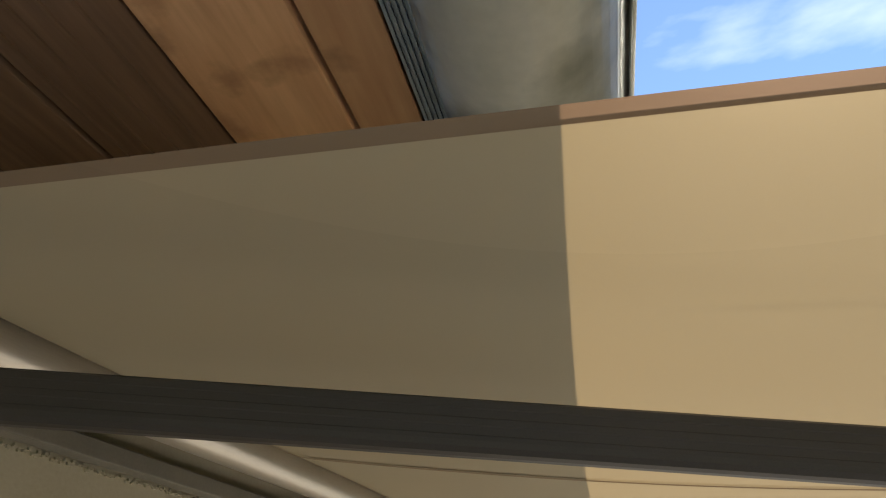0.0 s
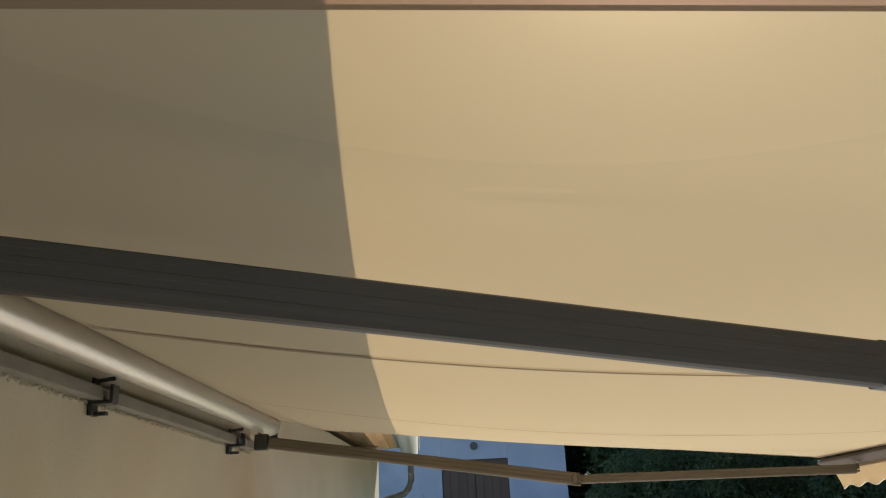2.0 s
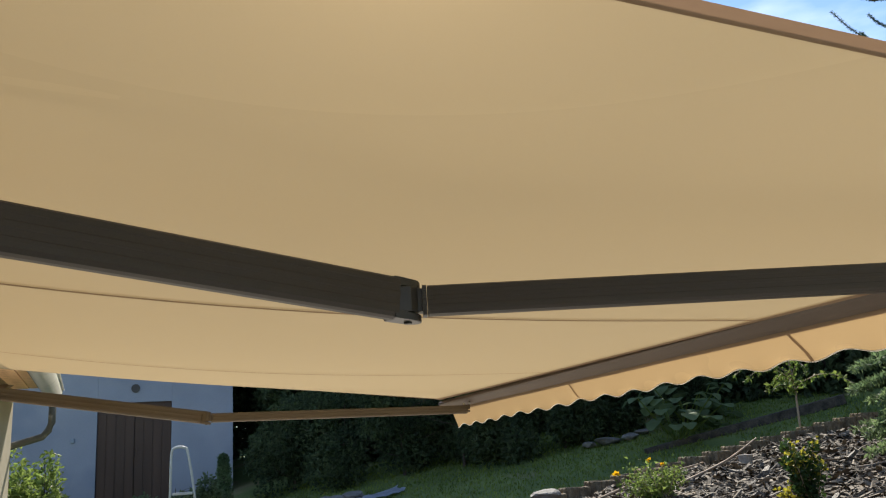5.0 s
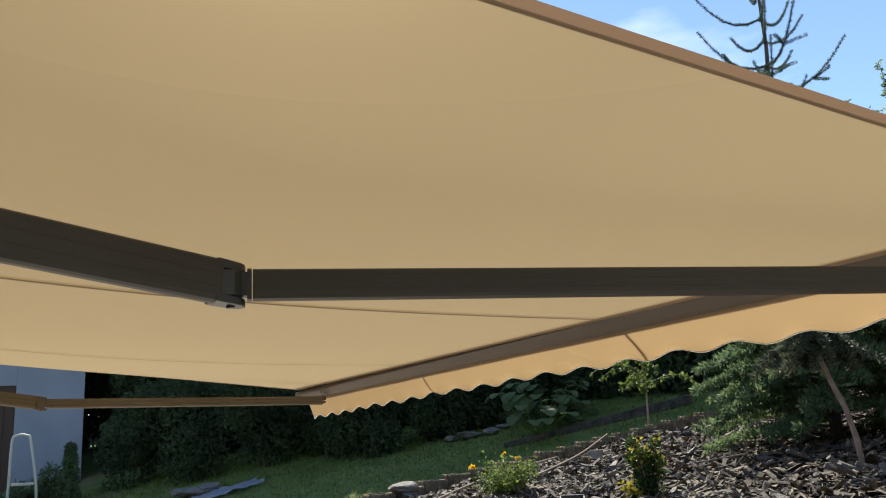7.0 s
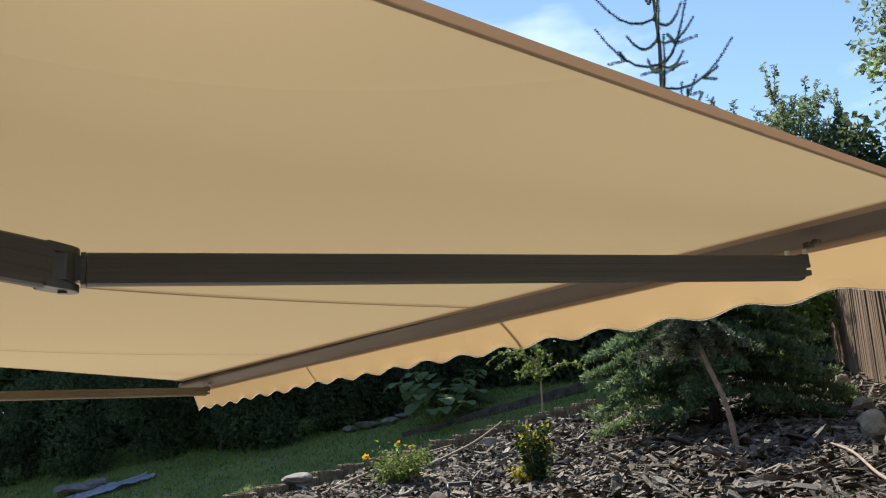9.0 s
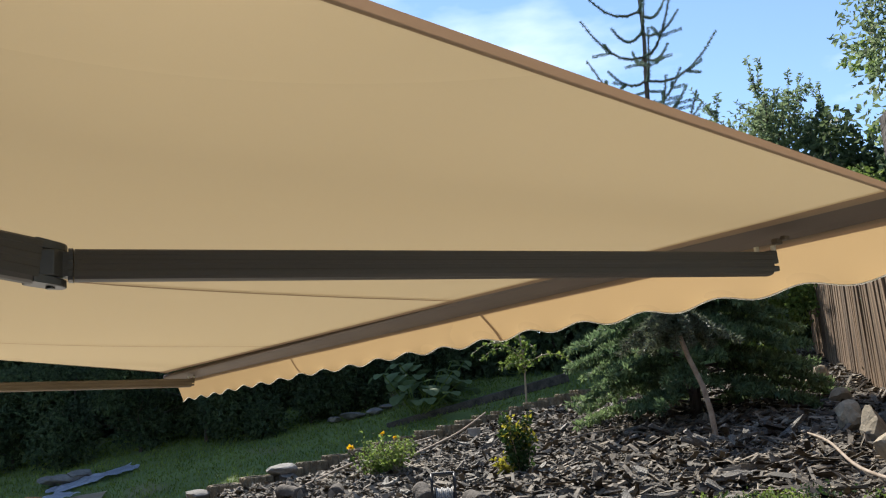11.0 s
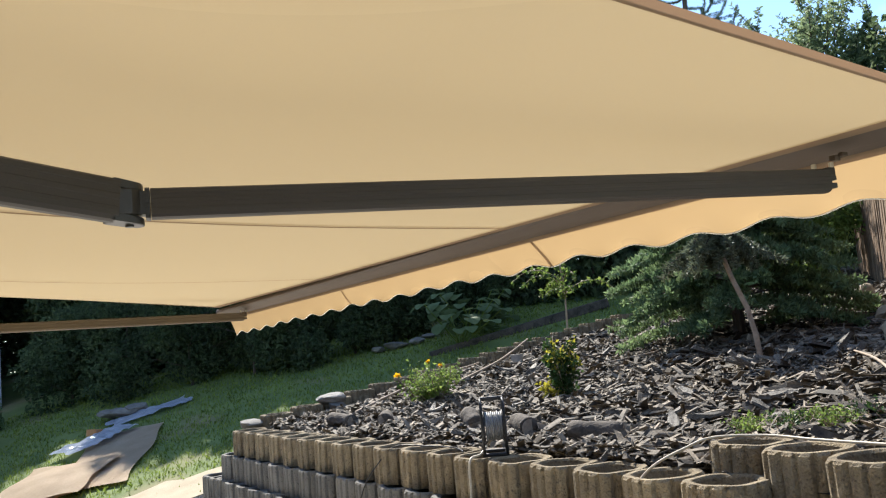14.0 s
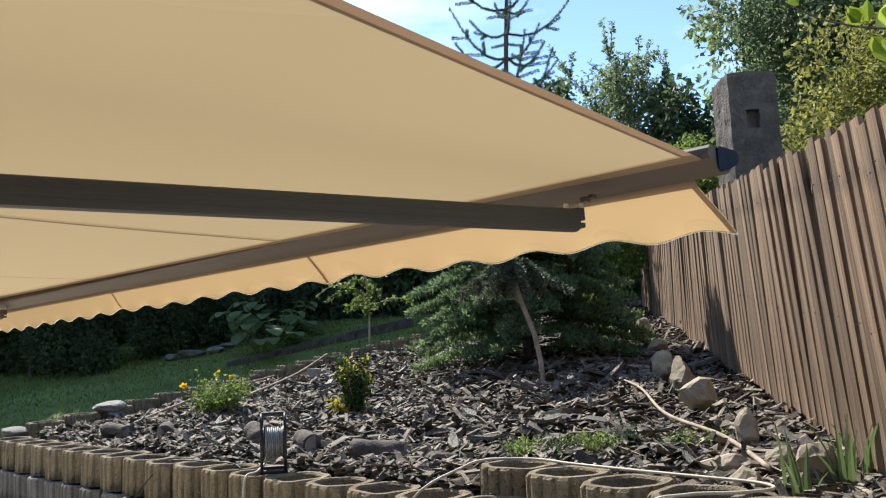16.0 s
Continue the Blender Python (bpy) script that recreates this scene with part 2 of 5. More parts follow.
# ---- mesh helpers ----
def mesh_object(name, verts, faces, material, parent=None, smooth=False):
    me = bpy.data.meshes.new(name)
    me.from_pydata([tuple(v) for v in verts], [], [tuple(f) for f in faces])
    me.materials.append(material)
    if smooth:
        me.polygons.foreach_set("use_smooth", [True] * len(me.polygons))
    me.update()
    ob = new(name, me)
    ob.parent = parent
    return ob


def part(name, bm, material, parent=None, label="", smooth=False):
    me = bpy.data.meshes.new(name)
    bm.normal_update()
    bm.to_mesh(me)
    bm.free()
    me.materials.append(material)
    if smooth:
        me.polygons.foreach_set("use_smooth", [True] * len(me.polygons))
    ob = new(name, me)
    ob.parent = parent
    return tagged(ob, label)


def empty(name, place=(0, 0, 0)):
    ob = new(name)
    ob.empty_display_size = 0.1
    ob.location = place
    return ob


def bm_box(size, at=(0, 0, 0), bevel=0.0, turn=None, bm=None):
    bm = bm or bmesh.new()
    m = Matrix.Translation(at) @ (turn.to_4x4() if turn else Matrix()) @ Matrix.Diagonal((*size, 1))
    r = bmesh.ops.create_cube(bm, size=1, matrix=m)
    if bevel:
        edges = {e for v in r["verts"] for e in v.link_edges}
        bmesh.ops.bevel(bm, geom=list(edges), offset=bevel, segments=2, profile=0.6, affect="EDGES")
    return bm


def sweep(points, radius, sides=8, bm=None, taper=1.0, closed=False):
    """A round tube along points; taper: end radius over start radius."""
    bm = bm or bmesh.new()
    pts = [Vector(p) for p in points]
    rings = []
    n = len(pts)
    up = Vector((0.13, 0.21, 1)).normalized()
    for i, p in enumerate(pts):
        d = (pts[min(i + 1, n - 1)] - pts[max(i - 1, 0)]).normalized()
        s = d.cross(up)
        s = s.normalized() if s.length > 1e-3 else Vector((1, 0, 0))
        u = s.cross(d)
        r = radius * (1 + (taper - 1) * i / max(n - 1, 1))
        rings.append([bm.verts.new(p + (s * math.cos(k * math.tau / sides) + u * math.sin(k * math.tau / sides)) * r) for k in range(sides)])
    for a, b in zip(rings, rings[1:]):
        for k in range(sides):
            bm.faces.new((a[k], a[(k + 1) % sides], b[(k + 1) % sides], b[k]))
    bm.faces.new(rings[0][::-1])
    bm.faces.new(rings[-1])
    return bm


def extrude(profile, a, b, up=(0, 0, 1), bm=None):
    """A profile (across, up) carried from a to b, with closed ends."""
    bm = bm or bmesh.new()
    a, b = Vector(a), Vector(b)
    d = (b - a).normalized()
    s = d.cross(Vector(up)).normalized()
    u = s.cross(d)
    r0 = [bm.verts.new(a + s * x + u * z) for x, z in profile]
    r1 = [bm.verts.new(b + s * x + u * z) for x, z in profile]
    n = len(profile)
    for k in range(n):
        bm.faces.new((r0[k], r0[(k + 1) % n], r1[(k + 1) % n], r1[k]))
    bm.faces.new(r0[::-1])
    bm.faces.new(r1)
    bmesh.ops.recalc_face_normals(bm, faces=bm.faces)
    return bm


def leaves(centres, normals, size, wide=0.55, fold=0.18, rng=None, droop=0.0):
    """Verts and faces of leaves, each a folded kite of two triangles pairs."""
    rng = rng or np.random.default_rng(1)
    n = len(centres)
    d = rng.normal(size=(n, 3))
    d[:, 2] -= droop
    d += normals
    d /= np.linalg.norm(d, axis=1, keepdims=True)
    q = rng.normal(size=(n, 3))
    s = np.cross(d, q)
    s /= np.linalg.norm(s, axis=1, keepdims=True)
    u = np.cross(s, d)
    L = (size * rng.uniform(0.6, 1.3, n))[:, None]
    c = np.asarray(centres)
    v = np.stack([c, c + d * L * 0.5 + s * L * wide * 0.5 + u * L * fold, c + d * L, c + d * L * 0.5 - s * L * wide * 0.5 + u * L * fold], 1).reshape(-1, 3)
    i = np.arange(n)[:, None] * 4
    f = np.concatenate([i + [0, 1, 2], i + [0, 2, 3]], 0)
    return v, f


def leaf_object(name, centres, normals, size, material, parent, **k):
    v, f = leaves(np.asarray(centres, float), np.asarray(normals, float), size, **k)
    return mesh_object(name, v.tolist(), f.tolist(), material, parent)


def blob_points(n, centre, radii, rng, lumps=14, shell=0.5):
    """Points in a lumpy crown: several overlapping clumps with gaps."""
    c = np.asarray(centre, float)
    r = np.asarray(radii, float)
    d = rng.normal(size=(lumps, 3))
    d /= np.linalg.norm(d, axis=1, keepdims=True)
    heads = c + d * r * rng.uniform(0.25, 0.85, (lumps, 1))
    which = rng.integers(0, lumps, n)
    q = rng.normal(size=(n, 3))
    q /= np.linalg.norm(q, axis=1, keepdims=True)
    rad = rng.uniform(shell, 1.0, (n, 1)) ** 0.6
    size = rng.uniform(0.28, 0.5, (lumps, 1))[which]
    return heads[which] + q * rad * size * r, q


def lawn_z(x, y):
    return 0.42 + 0.12 * (y - 8.5) + 0.2 * (x - 4.3)


def bed_z(x, y):
    return 1.15 + 0.13 * (x - 4.2)


# ---- ground, one sheet to the horizon ----
def ground_z(x, y):
    """Patio level by the house, lawn rising to the back and to the slope."""
    z = lawn_z(x, y)
    z = max(z, 0.0) if y < 8.2 or x < 2.0 else z
    if y < 7.5 and x < 6.0:
        z = min(z, max(0.0, 0.1 * (y - 4.5)))
    if x > 4.6 and y < 8.6:
        z = bed_z(x, y) - 0.12
    return min(z, 3.6)


def build_ground():
    xs = sorted(set([-900, -300, -120, -60, -30, -15] + [round(-8 + 0.5 * i, 2) for i in range(61)] + [26, 32, 45, 80, 160, 400, 900]))
    ys = sorted(set([-900, -300, -120, -60, -30, -15] + [round(-6 + 0.5 * i, 2) for i in range(61)] + [28, 34, 45, 80, 160, 400, 900]))
    verts = [(x, y, ground_z(min(max(x, -8), 22), min(max(y, -6), 24))) for y in ys for x in xs]
    w = len(xs)
    faces = [(j * w + i, j * w + i + 1, (j + 1) * w + i + 1, (j + 1) * w + i) for j in range(len(ys) - 1) for i in range(w - 1)]
    ob = mesh_object("ground", verts, faces, M["grass"], smooth=True)
    return tagged(ob, "green lawn sloping up behind a terrace", "ground", kind="structure")


build_ground()


def sheet(name, x0, x1, y0, y1, zf, material, label, category, step=0.25, edge=None):
    nx, ny = max(2, int((x1 - x0) / step)), max(2, int((y1 - y0) / step))
    verts, faces = [], []
    for j in range(ny + 1):
        for i in range(nx + 1):
            x, y = x0 + (x1 - x0) * i / nx, y0 + (y1 - y0) * j / ny
            if edge:
                x, y = edge(x, y)
            verts.append((x, y, zf(x, y)))
    for j in range(ny):
        for i in range(nx):
            a = j * (nx + 1) + i
            faces.append((a, a + 1, a + nx + 2, a + nx + 1))
    return tagged(mesh_object(name, verts, faces, material, smooth=True), label, category, kind="structure")


def bumps(x, y, s, a):
    return a * noise.noise(Vector((x * s, y * s, 3.1)))


# raised bed soil behind the planter wall
sheet("planting_bed", 4.32, 16, -0.6, 8.3, lambda x, y: bed_z(x, y) + bumps(x, y, 1.7, 0.05) - 0.03, M["soil"], "dark raised planting bed covered with bark mulch", "planting bed", 0.12)
# paving out of view, made pale to bounce light up under the awning
sheet("patio", -0.2, 4.0, -5, 8.2, lambda x, y: max(0.012, 0.1 * (y - 4.5) + 0.012), M["patio"], "unseen terrace paving, pale to bounce light upward", "paving", 0.5)


def ragged(cx, cy, rx, ry):
    def f(x, y):
        a = math.atan2(y - cy, x - cx)
        k = 1 + 0.25 * math.sin(3 * a + 1) + 0.15 * math.sin(7 * a)
        return cx + (x - cx) * k, cy + (y - cy) * k
    return f


def disc(name, cx, cy, rx, ry, zf, material, label, category):
    verts, faces = [(cx, cy, zf(cx, cy))], []
    for r in range(1, 9):
        for k in range(40):
            a = math.tau * k / 40
            q = r / 8 * (1 + 0.22 * math.sin(3 * a + 1) + 0.12 * math.sin(7 * a) + 0.06 * math.sin(13 * a))
            x, y = cx + rx * q * math.cos(a), cy + ry * q * math.sin(a)
            verts.append((x, y, zf(x, y)))
    for k in range(40):
        faces.append((0, 1 + k, 1 + (k + 1) % 40))
        for r in range(7):
            a = 1 + r * 40
            faces.append((a + k, a + 40 + k, a + 40 + (k + 1) % 40, a + (k + 1) % 40))
    return tagged(mesh_object(name, verts, faces, material, smooth=True), label, category, kind="structure")


def surface_z(x, y):
    """Height of the ground sheet's own facets."""
    x0, y0 = math.floor(x * 2) / 2, math.floor(y * 2) / 2
    u, v = (x - x0) * 2, (y - y0) * 2
    g = ground_z
    return (g(x0, y0) * (1 - u) + g(x0 + 0.5, y0) * u) * (1 - v) + (g(x0, y0 + 0.5) * (1 - u) + g(x0 + 0.5, y0 + 0.5) * u) * v


disc("sandy_patch", 3.5, 9.45, 1.15, 0.62, lambda x, y: surface_z(x, y) + 0.02, M["sand"], "bare sandy ground worn into the lawn", "bare ground")


# ---- the house ----
def build_house():
    # wall along the terrace, its inner side closed by further walls
    part("wall_east", bm_box((0.3, 16.1, 2.8), (-0.15, 2.05, 1.3), 0.012), M["plaster"])
    tagged(bpy.data.objects["wall_east"], "cream rendered house wall behind the awning", "wall", kind="structure")
    part("wall_north", bm_box((8, 0.3, 3.0), (-4.3, 9.95, 1.4), 0.012), M["plaster"])
    tagged(bpy.data.objects["wall_north"], "cream rendered end wall of the house", "wall", kind="structure")
    part("wall_south", bm_box((8, 0.3, 3.0), (-4.3, -5.85, 1.4), 0.012), M["plaster"])
    tagged(bpy.data.objects["wall_south"], "cream rendered end wall of the house", "wall", kind="structure")
    # crumbly plaster edge below the mounting rail
    rng = np.random.default_rng(4)
    bm = bmesh.new()
    y = -3.0
    while y < 4.7:
        s = rng.uniform(0.003, 0.007)
        bm_box((0.007, s * 1.6, s), (0.002, y, 2.328 + rng.uniform(-0.006, 0.006)), 0, None, bm)
        y += s * rng.uniform(0.9, 2.2)
    tagged(part("plaster_edge", bm, M["plaster"]), "crumbling pale plaster edge along the wall", "plaster", kind="structure")
    # eave over the terrace: boards along the house, drawing in towards the far corner
    turn = pose(0.021, 0.7, 2.528, 1.9, 0, 5.1)
    y0, y1 = -3.6, 9.45
    yc, yl = (y0 + y1) / 2, y1 - y0

    def run(name, bm, m, parent=None, label=""):
        ob = part(name, bm, M[m], parent, label)
        if not parent:
            ob.matrix_world = turn
        return ob
    eave = empty("eave")
    eave.matrix_world = turn
    tagged(eave, "brown wooden eave boards above the terrace", "eave", kind="structure")
    # darker brown boards towards the wall, paler brown towards the gutter
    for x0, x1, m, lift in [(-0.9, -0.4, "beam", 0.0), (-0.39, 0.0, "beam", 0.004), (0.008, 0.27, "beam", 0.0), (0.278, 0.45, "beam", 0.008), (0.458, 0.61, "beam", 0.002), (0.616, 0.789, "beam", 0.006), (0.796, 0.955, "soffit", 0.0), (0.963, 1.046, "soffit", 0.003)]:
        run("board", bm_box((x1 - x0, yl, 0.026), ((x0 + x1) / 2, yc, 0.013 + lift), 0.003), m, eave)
    for i in range(4):
        run("groove", bm_box((0.004, yl, 0.004), (0.64 + 0.035 * i, yc, 0.004), 0), "beam", eave)
    v = bm_box((0.034, yl, 0.03), (1.066, yc, 0.018), 0.003)
    for i in range(5):
        bm_box((0.0038, yl, 0.006), (1.053 + i * 0.0066, yc, 0.001), 0, None, v)
    run("vent_strip", v, "vent", eave, "blue-grey perforated vent strip")
    run("fascia", bm_box((0.016, yl, 0.2), (1.088, yc, 0.10), 0.004), "beam", eave, "dark fascia board")
    # half-round gutter
    bm = bmesh.new()
    r, x, z = 0.104, 1.192, -0.02
    line = [(x + math.cos(a) * r, z + math.sin(a) * r) for a in [math.pi + math.pi * k / 22 for k in range(23)]]
    line += [(x + a * r, z + c * r) for a, c in ((1.05, 0.08), (1.14, 0.08), (1.17, 0.0), (1.12, -0.07))]
    ends = [[bm.verts.new((a, y, c)) for a, c in line] for y in (y0, y1 + 0.12)]
    for k in range(len(line) - 1):
        bm.faces.new((ends[0][k], ends[0][k + 1], ends[1][k + 1], ends[1][k]))
    for row in ends:
        bm.faces.new(row[:23])
    bmesh.ops.solidify(bm, geom=bm.faces[:], thickness=0.002)
    g = run("gutter", bm, "zinc")
    g.data.polygons.foreach_set("use_smooth", [True] * len(g.data.polygons))
    tagged(g, "weathered zinc half-round gutter along the eave", "gutter", kind="structure")
    rf = run("roof", bm_box((4.4, yl + 0.2, 0.12), (-0.82, yc, 1.02), 0.01, Matrix.Rotation(radians(26), 3, "Y")), "roof")
    tagged(rf, "dark red tiled house roof", "roof", kind="structure")
    pipe = sweep([(1.2, y1 + 0.02, -0.1), (1.2, y1 + 0.02, -0.38), (1.17, y1 + 0.02, -0.46), (1.11, y1 + 0.02, -0.53), (0.72, y1 + 0.02, -0.64), (0.66, y1 + 0.02, -0.70), (0.65, y1 + 0.02, -0.9), (0.65, y1 + 0.02, -2.5)], 0.04, 12)
    p = run("downpipe", pipe, "brown_zinc")
    p.data.polygons.foreach_set("use_smooth", [True] * len(p.data.polygons))
    tagged(p, "dark brown metal downpipe bending back to the wall", "downpipe", kind="structure")
    tail = extrude([(-0.3, 3.10), (-0.3, 2.96), (0.30, 2.60), (0.42, 2.50), (0.50, 2.465), (0.545, 2.49), (0.56, 2.56), (0.555, 2.80), (0.40, 2.88)], (0, 9.62, 0), (0, 9.50, 0))
    bmesh.ops.bevel(tail, geom=tail.edges[:], offset=0.006, segments=1, affect="EDGES")
    ob = part("rafter_tail", tail, M["beam"], eave, "dark brown carved rafter tail")
    ob.matrix_parent_inverse = turn.inverted()


build_house()


# ---- the awning ----
Y0, Y1 = 0.491, 4.50
FOLD = (1.46, 0.853)
XT, XB, ZB = 0.165, 3.085, 2.118


def fab_z(x, y):
    """The cloth: straight along both side hems, sagging between them, steeper where it leaves the tube."""
    u = min(max((x - XT) / (XB - XT), 0), 1)
    v = (y - Y0) / (Y1 - Y0)
    z0, z1 = 2.3814 - 0.09115 * x, 2.4569 - 0.1046 * x
    base = z0 + (z1 - z0) * v
    lift = (2.484 - (2.3664 + 0.073 * v)) * 0.5 * (1 + math.cos(math.pi * min(max((x - XT) / 0.36, 0), 1)))
    sag = 0.090 * math.sin(math.pi * u) * (1 - abs(2 * v - 1) ** 3)
    fold = 0.0009 * math.exp(-((x - FOLD[0]) / 0.09) ** 2 - ((y - FOLD[1]) / 0.016) ** 2) - 0.0014 * math.exp(-((x - FOLD[0] + 0.03) / 0.11) ** 2 - ((y - FOLD[1] + 0.02) / 0.014) ** 2)
    soft = 0.004 * math.sin(7 * v + 5 * u) * u * (1 - u)
    slack = 0.0012 * math.sin(34 * v + 3 * u) * math.sin(math.pi * u) * math.sin(math.pi * min(max(v, 0), 1))
    return base + lift - sag + fold + soft + slack


def strip(y0, y1, dz, nx=110, ny=150):
    verts, faces = [], []
    for j in range(ny + 1):
        for i in range(nx + 1):
            x, y = XT + (XB - XT) * i / nx, y0 + (y1 - y0) * j / ny
            verts.append((x, y, fab_z(x, y) + dz))
    for j in range(ny):
        for i in range(nx):
            a = j * (nx + 1) + i
            faces.append((a, a + 1, a + nx + 2, a + nx + 1))
    return verts, faces


def arm_profile(w=0.019, h=0.030):
    """Half width and half height of a ribbed arm tube with shallow broad flutes and a rounded underside."""
    right = [(w * 0.30, -h), (w * 0.72, -h * 0.93), (w * 0.94, -h * 0.74), (w, -h * 0.52), (w, -h * 0.36), (w * 0.955, -h * 0.32), (w * 0.955, -h * 0.02), (w, h * 0.03), (w, h * 0.26), (w * 0.955, h * 0.30), (w * 0.955, h * 0.60), (w, h * 0.64), (w, h * 0.90), (w * 0.8, h)]
    return right + [(-a, c) for a, c in right[::-1]]


def bm_cyl(a, b, r, sides=16, bm=None):
    return sweep([a, b], r, sides, bm)


def build_arm(awning, shoulder, elbow, tip, coat="arm", cast="joint", k=1.0):
    s, e, t = Vector(shoulder), Vector(elbow), Vector(tip)
    d1, d2 = (e - s).normalized(), (t - e).normalized()
    side = d1.cross(Vector((0, 0, 1))).normalized()
    low = Vector((0, 0, 0.0012 * k))
    part("upper_arm", extrude(arm_profile(0.019 * k, 0.0295 * k), s + d1 * 0.03, e - d1 * 0.022), M[coat], awning)
    part("forearm", extrude(arm_profile(0.017 * k, 0.0212 * k), e + d2 * 0.030 - low, t - d2 * 0.006 - low), M[coat], awning)
    # elbow: a fork on the upper arm holds the faceted knuckle of the forearm
    part("elbow_web", extrude([(-0.015 * k, -0.026 * k), (0.015 * k, -0.026 * k), (0.015 * k, 0.026 * k), (-0.015 * k, 0.026 * k)], e - d1 * 0.030, e - d1 * 0.020), M[cast], awning)
    knuckle = bm_cyl(e - d1 * 0.006 - Vector((0, 0, 0.0178 * k)), e - d1 * 0.006 + Vector((0, 0, 0.0178 * k)), 0.0235 * k, 8)
    bmesh.ops.bevel(knuckle, geom=knuckle.edges[:], offset=0.0016, segments=2, profile=0.6, affect="EDGES")
    part("knuckle", knuckle, M[cast], awning)
    part("knuckle_neck", extrude([(-0.012 * k, -0.0165 * k), (0.012 * k, -0.0165 * k), (0.012 * k, 0.0165 * k), (-0.012 * k, 0.0165 * k)], e + d2 * 0.008, e + d2 * 0.024), M[cast], awning)
    part("forearm_collar", extrude(arm_profile(0.0172 * k, 0.0222 * k), e + d2 * 0.0225 - low, e + d2 * 0.0285 - low), M[cast], awning)
    for sgn in (-1, 1):
        z0, z1 = (0.0182 * k, 0.0305 * k) if sgn > 0 else (-0.0295 * k, -0.0182 * k)
        half = [(0.021 * k * math.cos(a), 0.0175 * k * math.sin(a)) for a in [math.pi * (j / 10 - 0.5) for j in range(11)]]
        flat = [e - d1 * 0.030 - side * 0.0175 * k] + [e + d1 * a + side * c for a, c in half] + [e - d1 * 0.030 + side * 0.0175 * k]
        fk = bmesh.new()
        lo = [fk.verts.new(p + Vector((0, 0, z0))) for p in flat]
        hi = [fk.verts.new(p + Vector((0, 0, z1))) for p in flat]
        for j in range(len(flat)):
            fk.faces.new((lo[j], lo[(j + 1) % len(flat)], hi[(j + 1) % len(flat)], hi[j]))
        fk.faces.new(hi)
        fk.faces.new(lo[::-1])
        bmesh.ops.recalc_face_normals(fk, faces=fk.faces)
        bmesh.ops.bevel(fk, geom=[q for q in fk.edges if abs(q.verts[0].co.z - q.verts[1].co.z) < 0.001], offset=0.0028 * k, segments=2, profile=0.6, affect="EDGES")
        part("elbow_fork", fk, M[cast], awning)
    part("bolt", bm_cyl(e + Vector((0, 0, -0.0322 * k)), e + Vector((0, 0, -0.0293 * k)), 0.006, 10), M[cast], awning)
    # end of the forearm: flat plug, pivot lug under the rail
    part("end_plug", extrude([(-0.014, -0.013), (-0.009, -0.018), (0.009, -0.018), (0.014, -0.013), (0.014, 0.017), (-0.014, 0.017)], t - d2 * 0.006, t - d2 * 0.002), M[cast], awning)
    lug = bm_box((0.016, 0.022, 0.010), (0, 0, -0.010), 0.002)
    bm_box((0.014, 0.020, 0.009), (0.002, 0, 0.004), 0.002, None, lug)
    bm_box((0.020, 0.016, 0.016), (0, 0, 0.016), 0.002, None, lug)
    ob = part("front_joint", lug, M[cast], awning)
    ob.matrix_world = Matrix.Translation(t + d2 * 0.004) @ Matrix.Rotation(math.atan2(d2.y, d2.x), 4, "Z")
    hook = bm_box((0.018, 0.012, 0.010), t + Vector((0.014, -0.012, 0.040)), 0.002)
    bm_box((0.016, 0.010, 0.008), t + Vector((0.018, -0.026, 0.044)), 0.002, None, hook)
    part("rail_clamp", hook, M["bar"], awning)
    for off in ((-0.010, 0.016, 0.024), (0.012, -0.004, 0.024)):
        part("screw", bm_cyl(t + Vector(off), t + Vector(off) + Vector((0, 0, 0.010)), 0.005, 8), M["steel"], awning)
    # shoulder casting
    part("shoulder", bm_box((0.07, 0.05, 0.08), s + Vector((-0.01, 0, 0.0)), 0.008), M["joint"], awning)


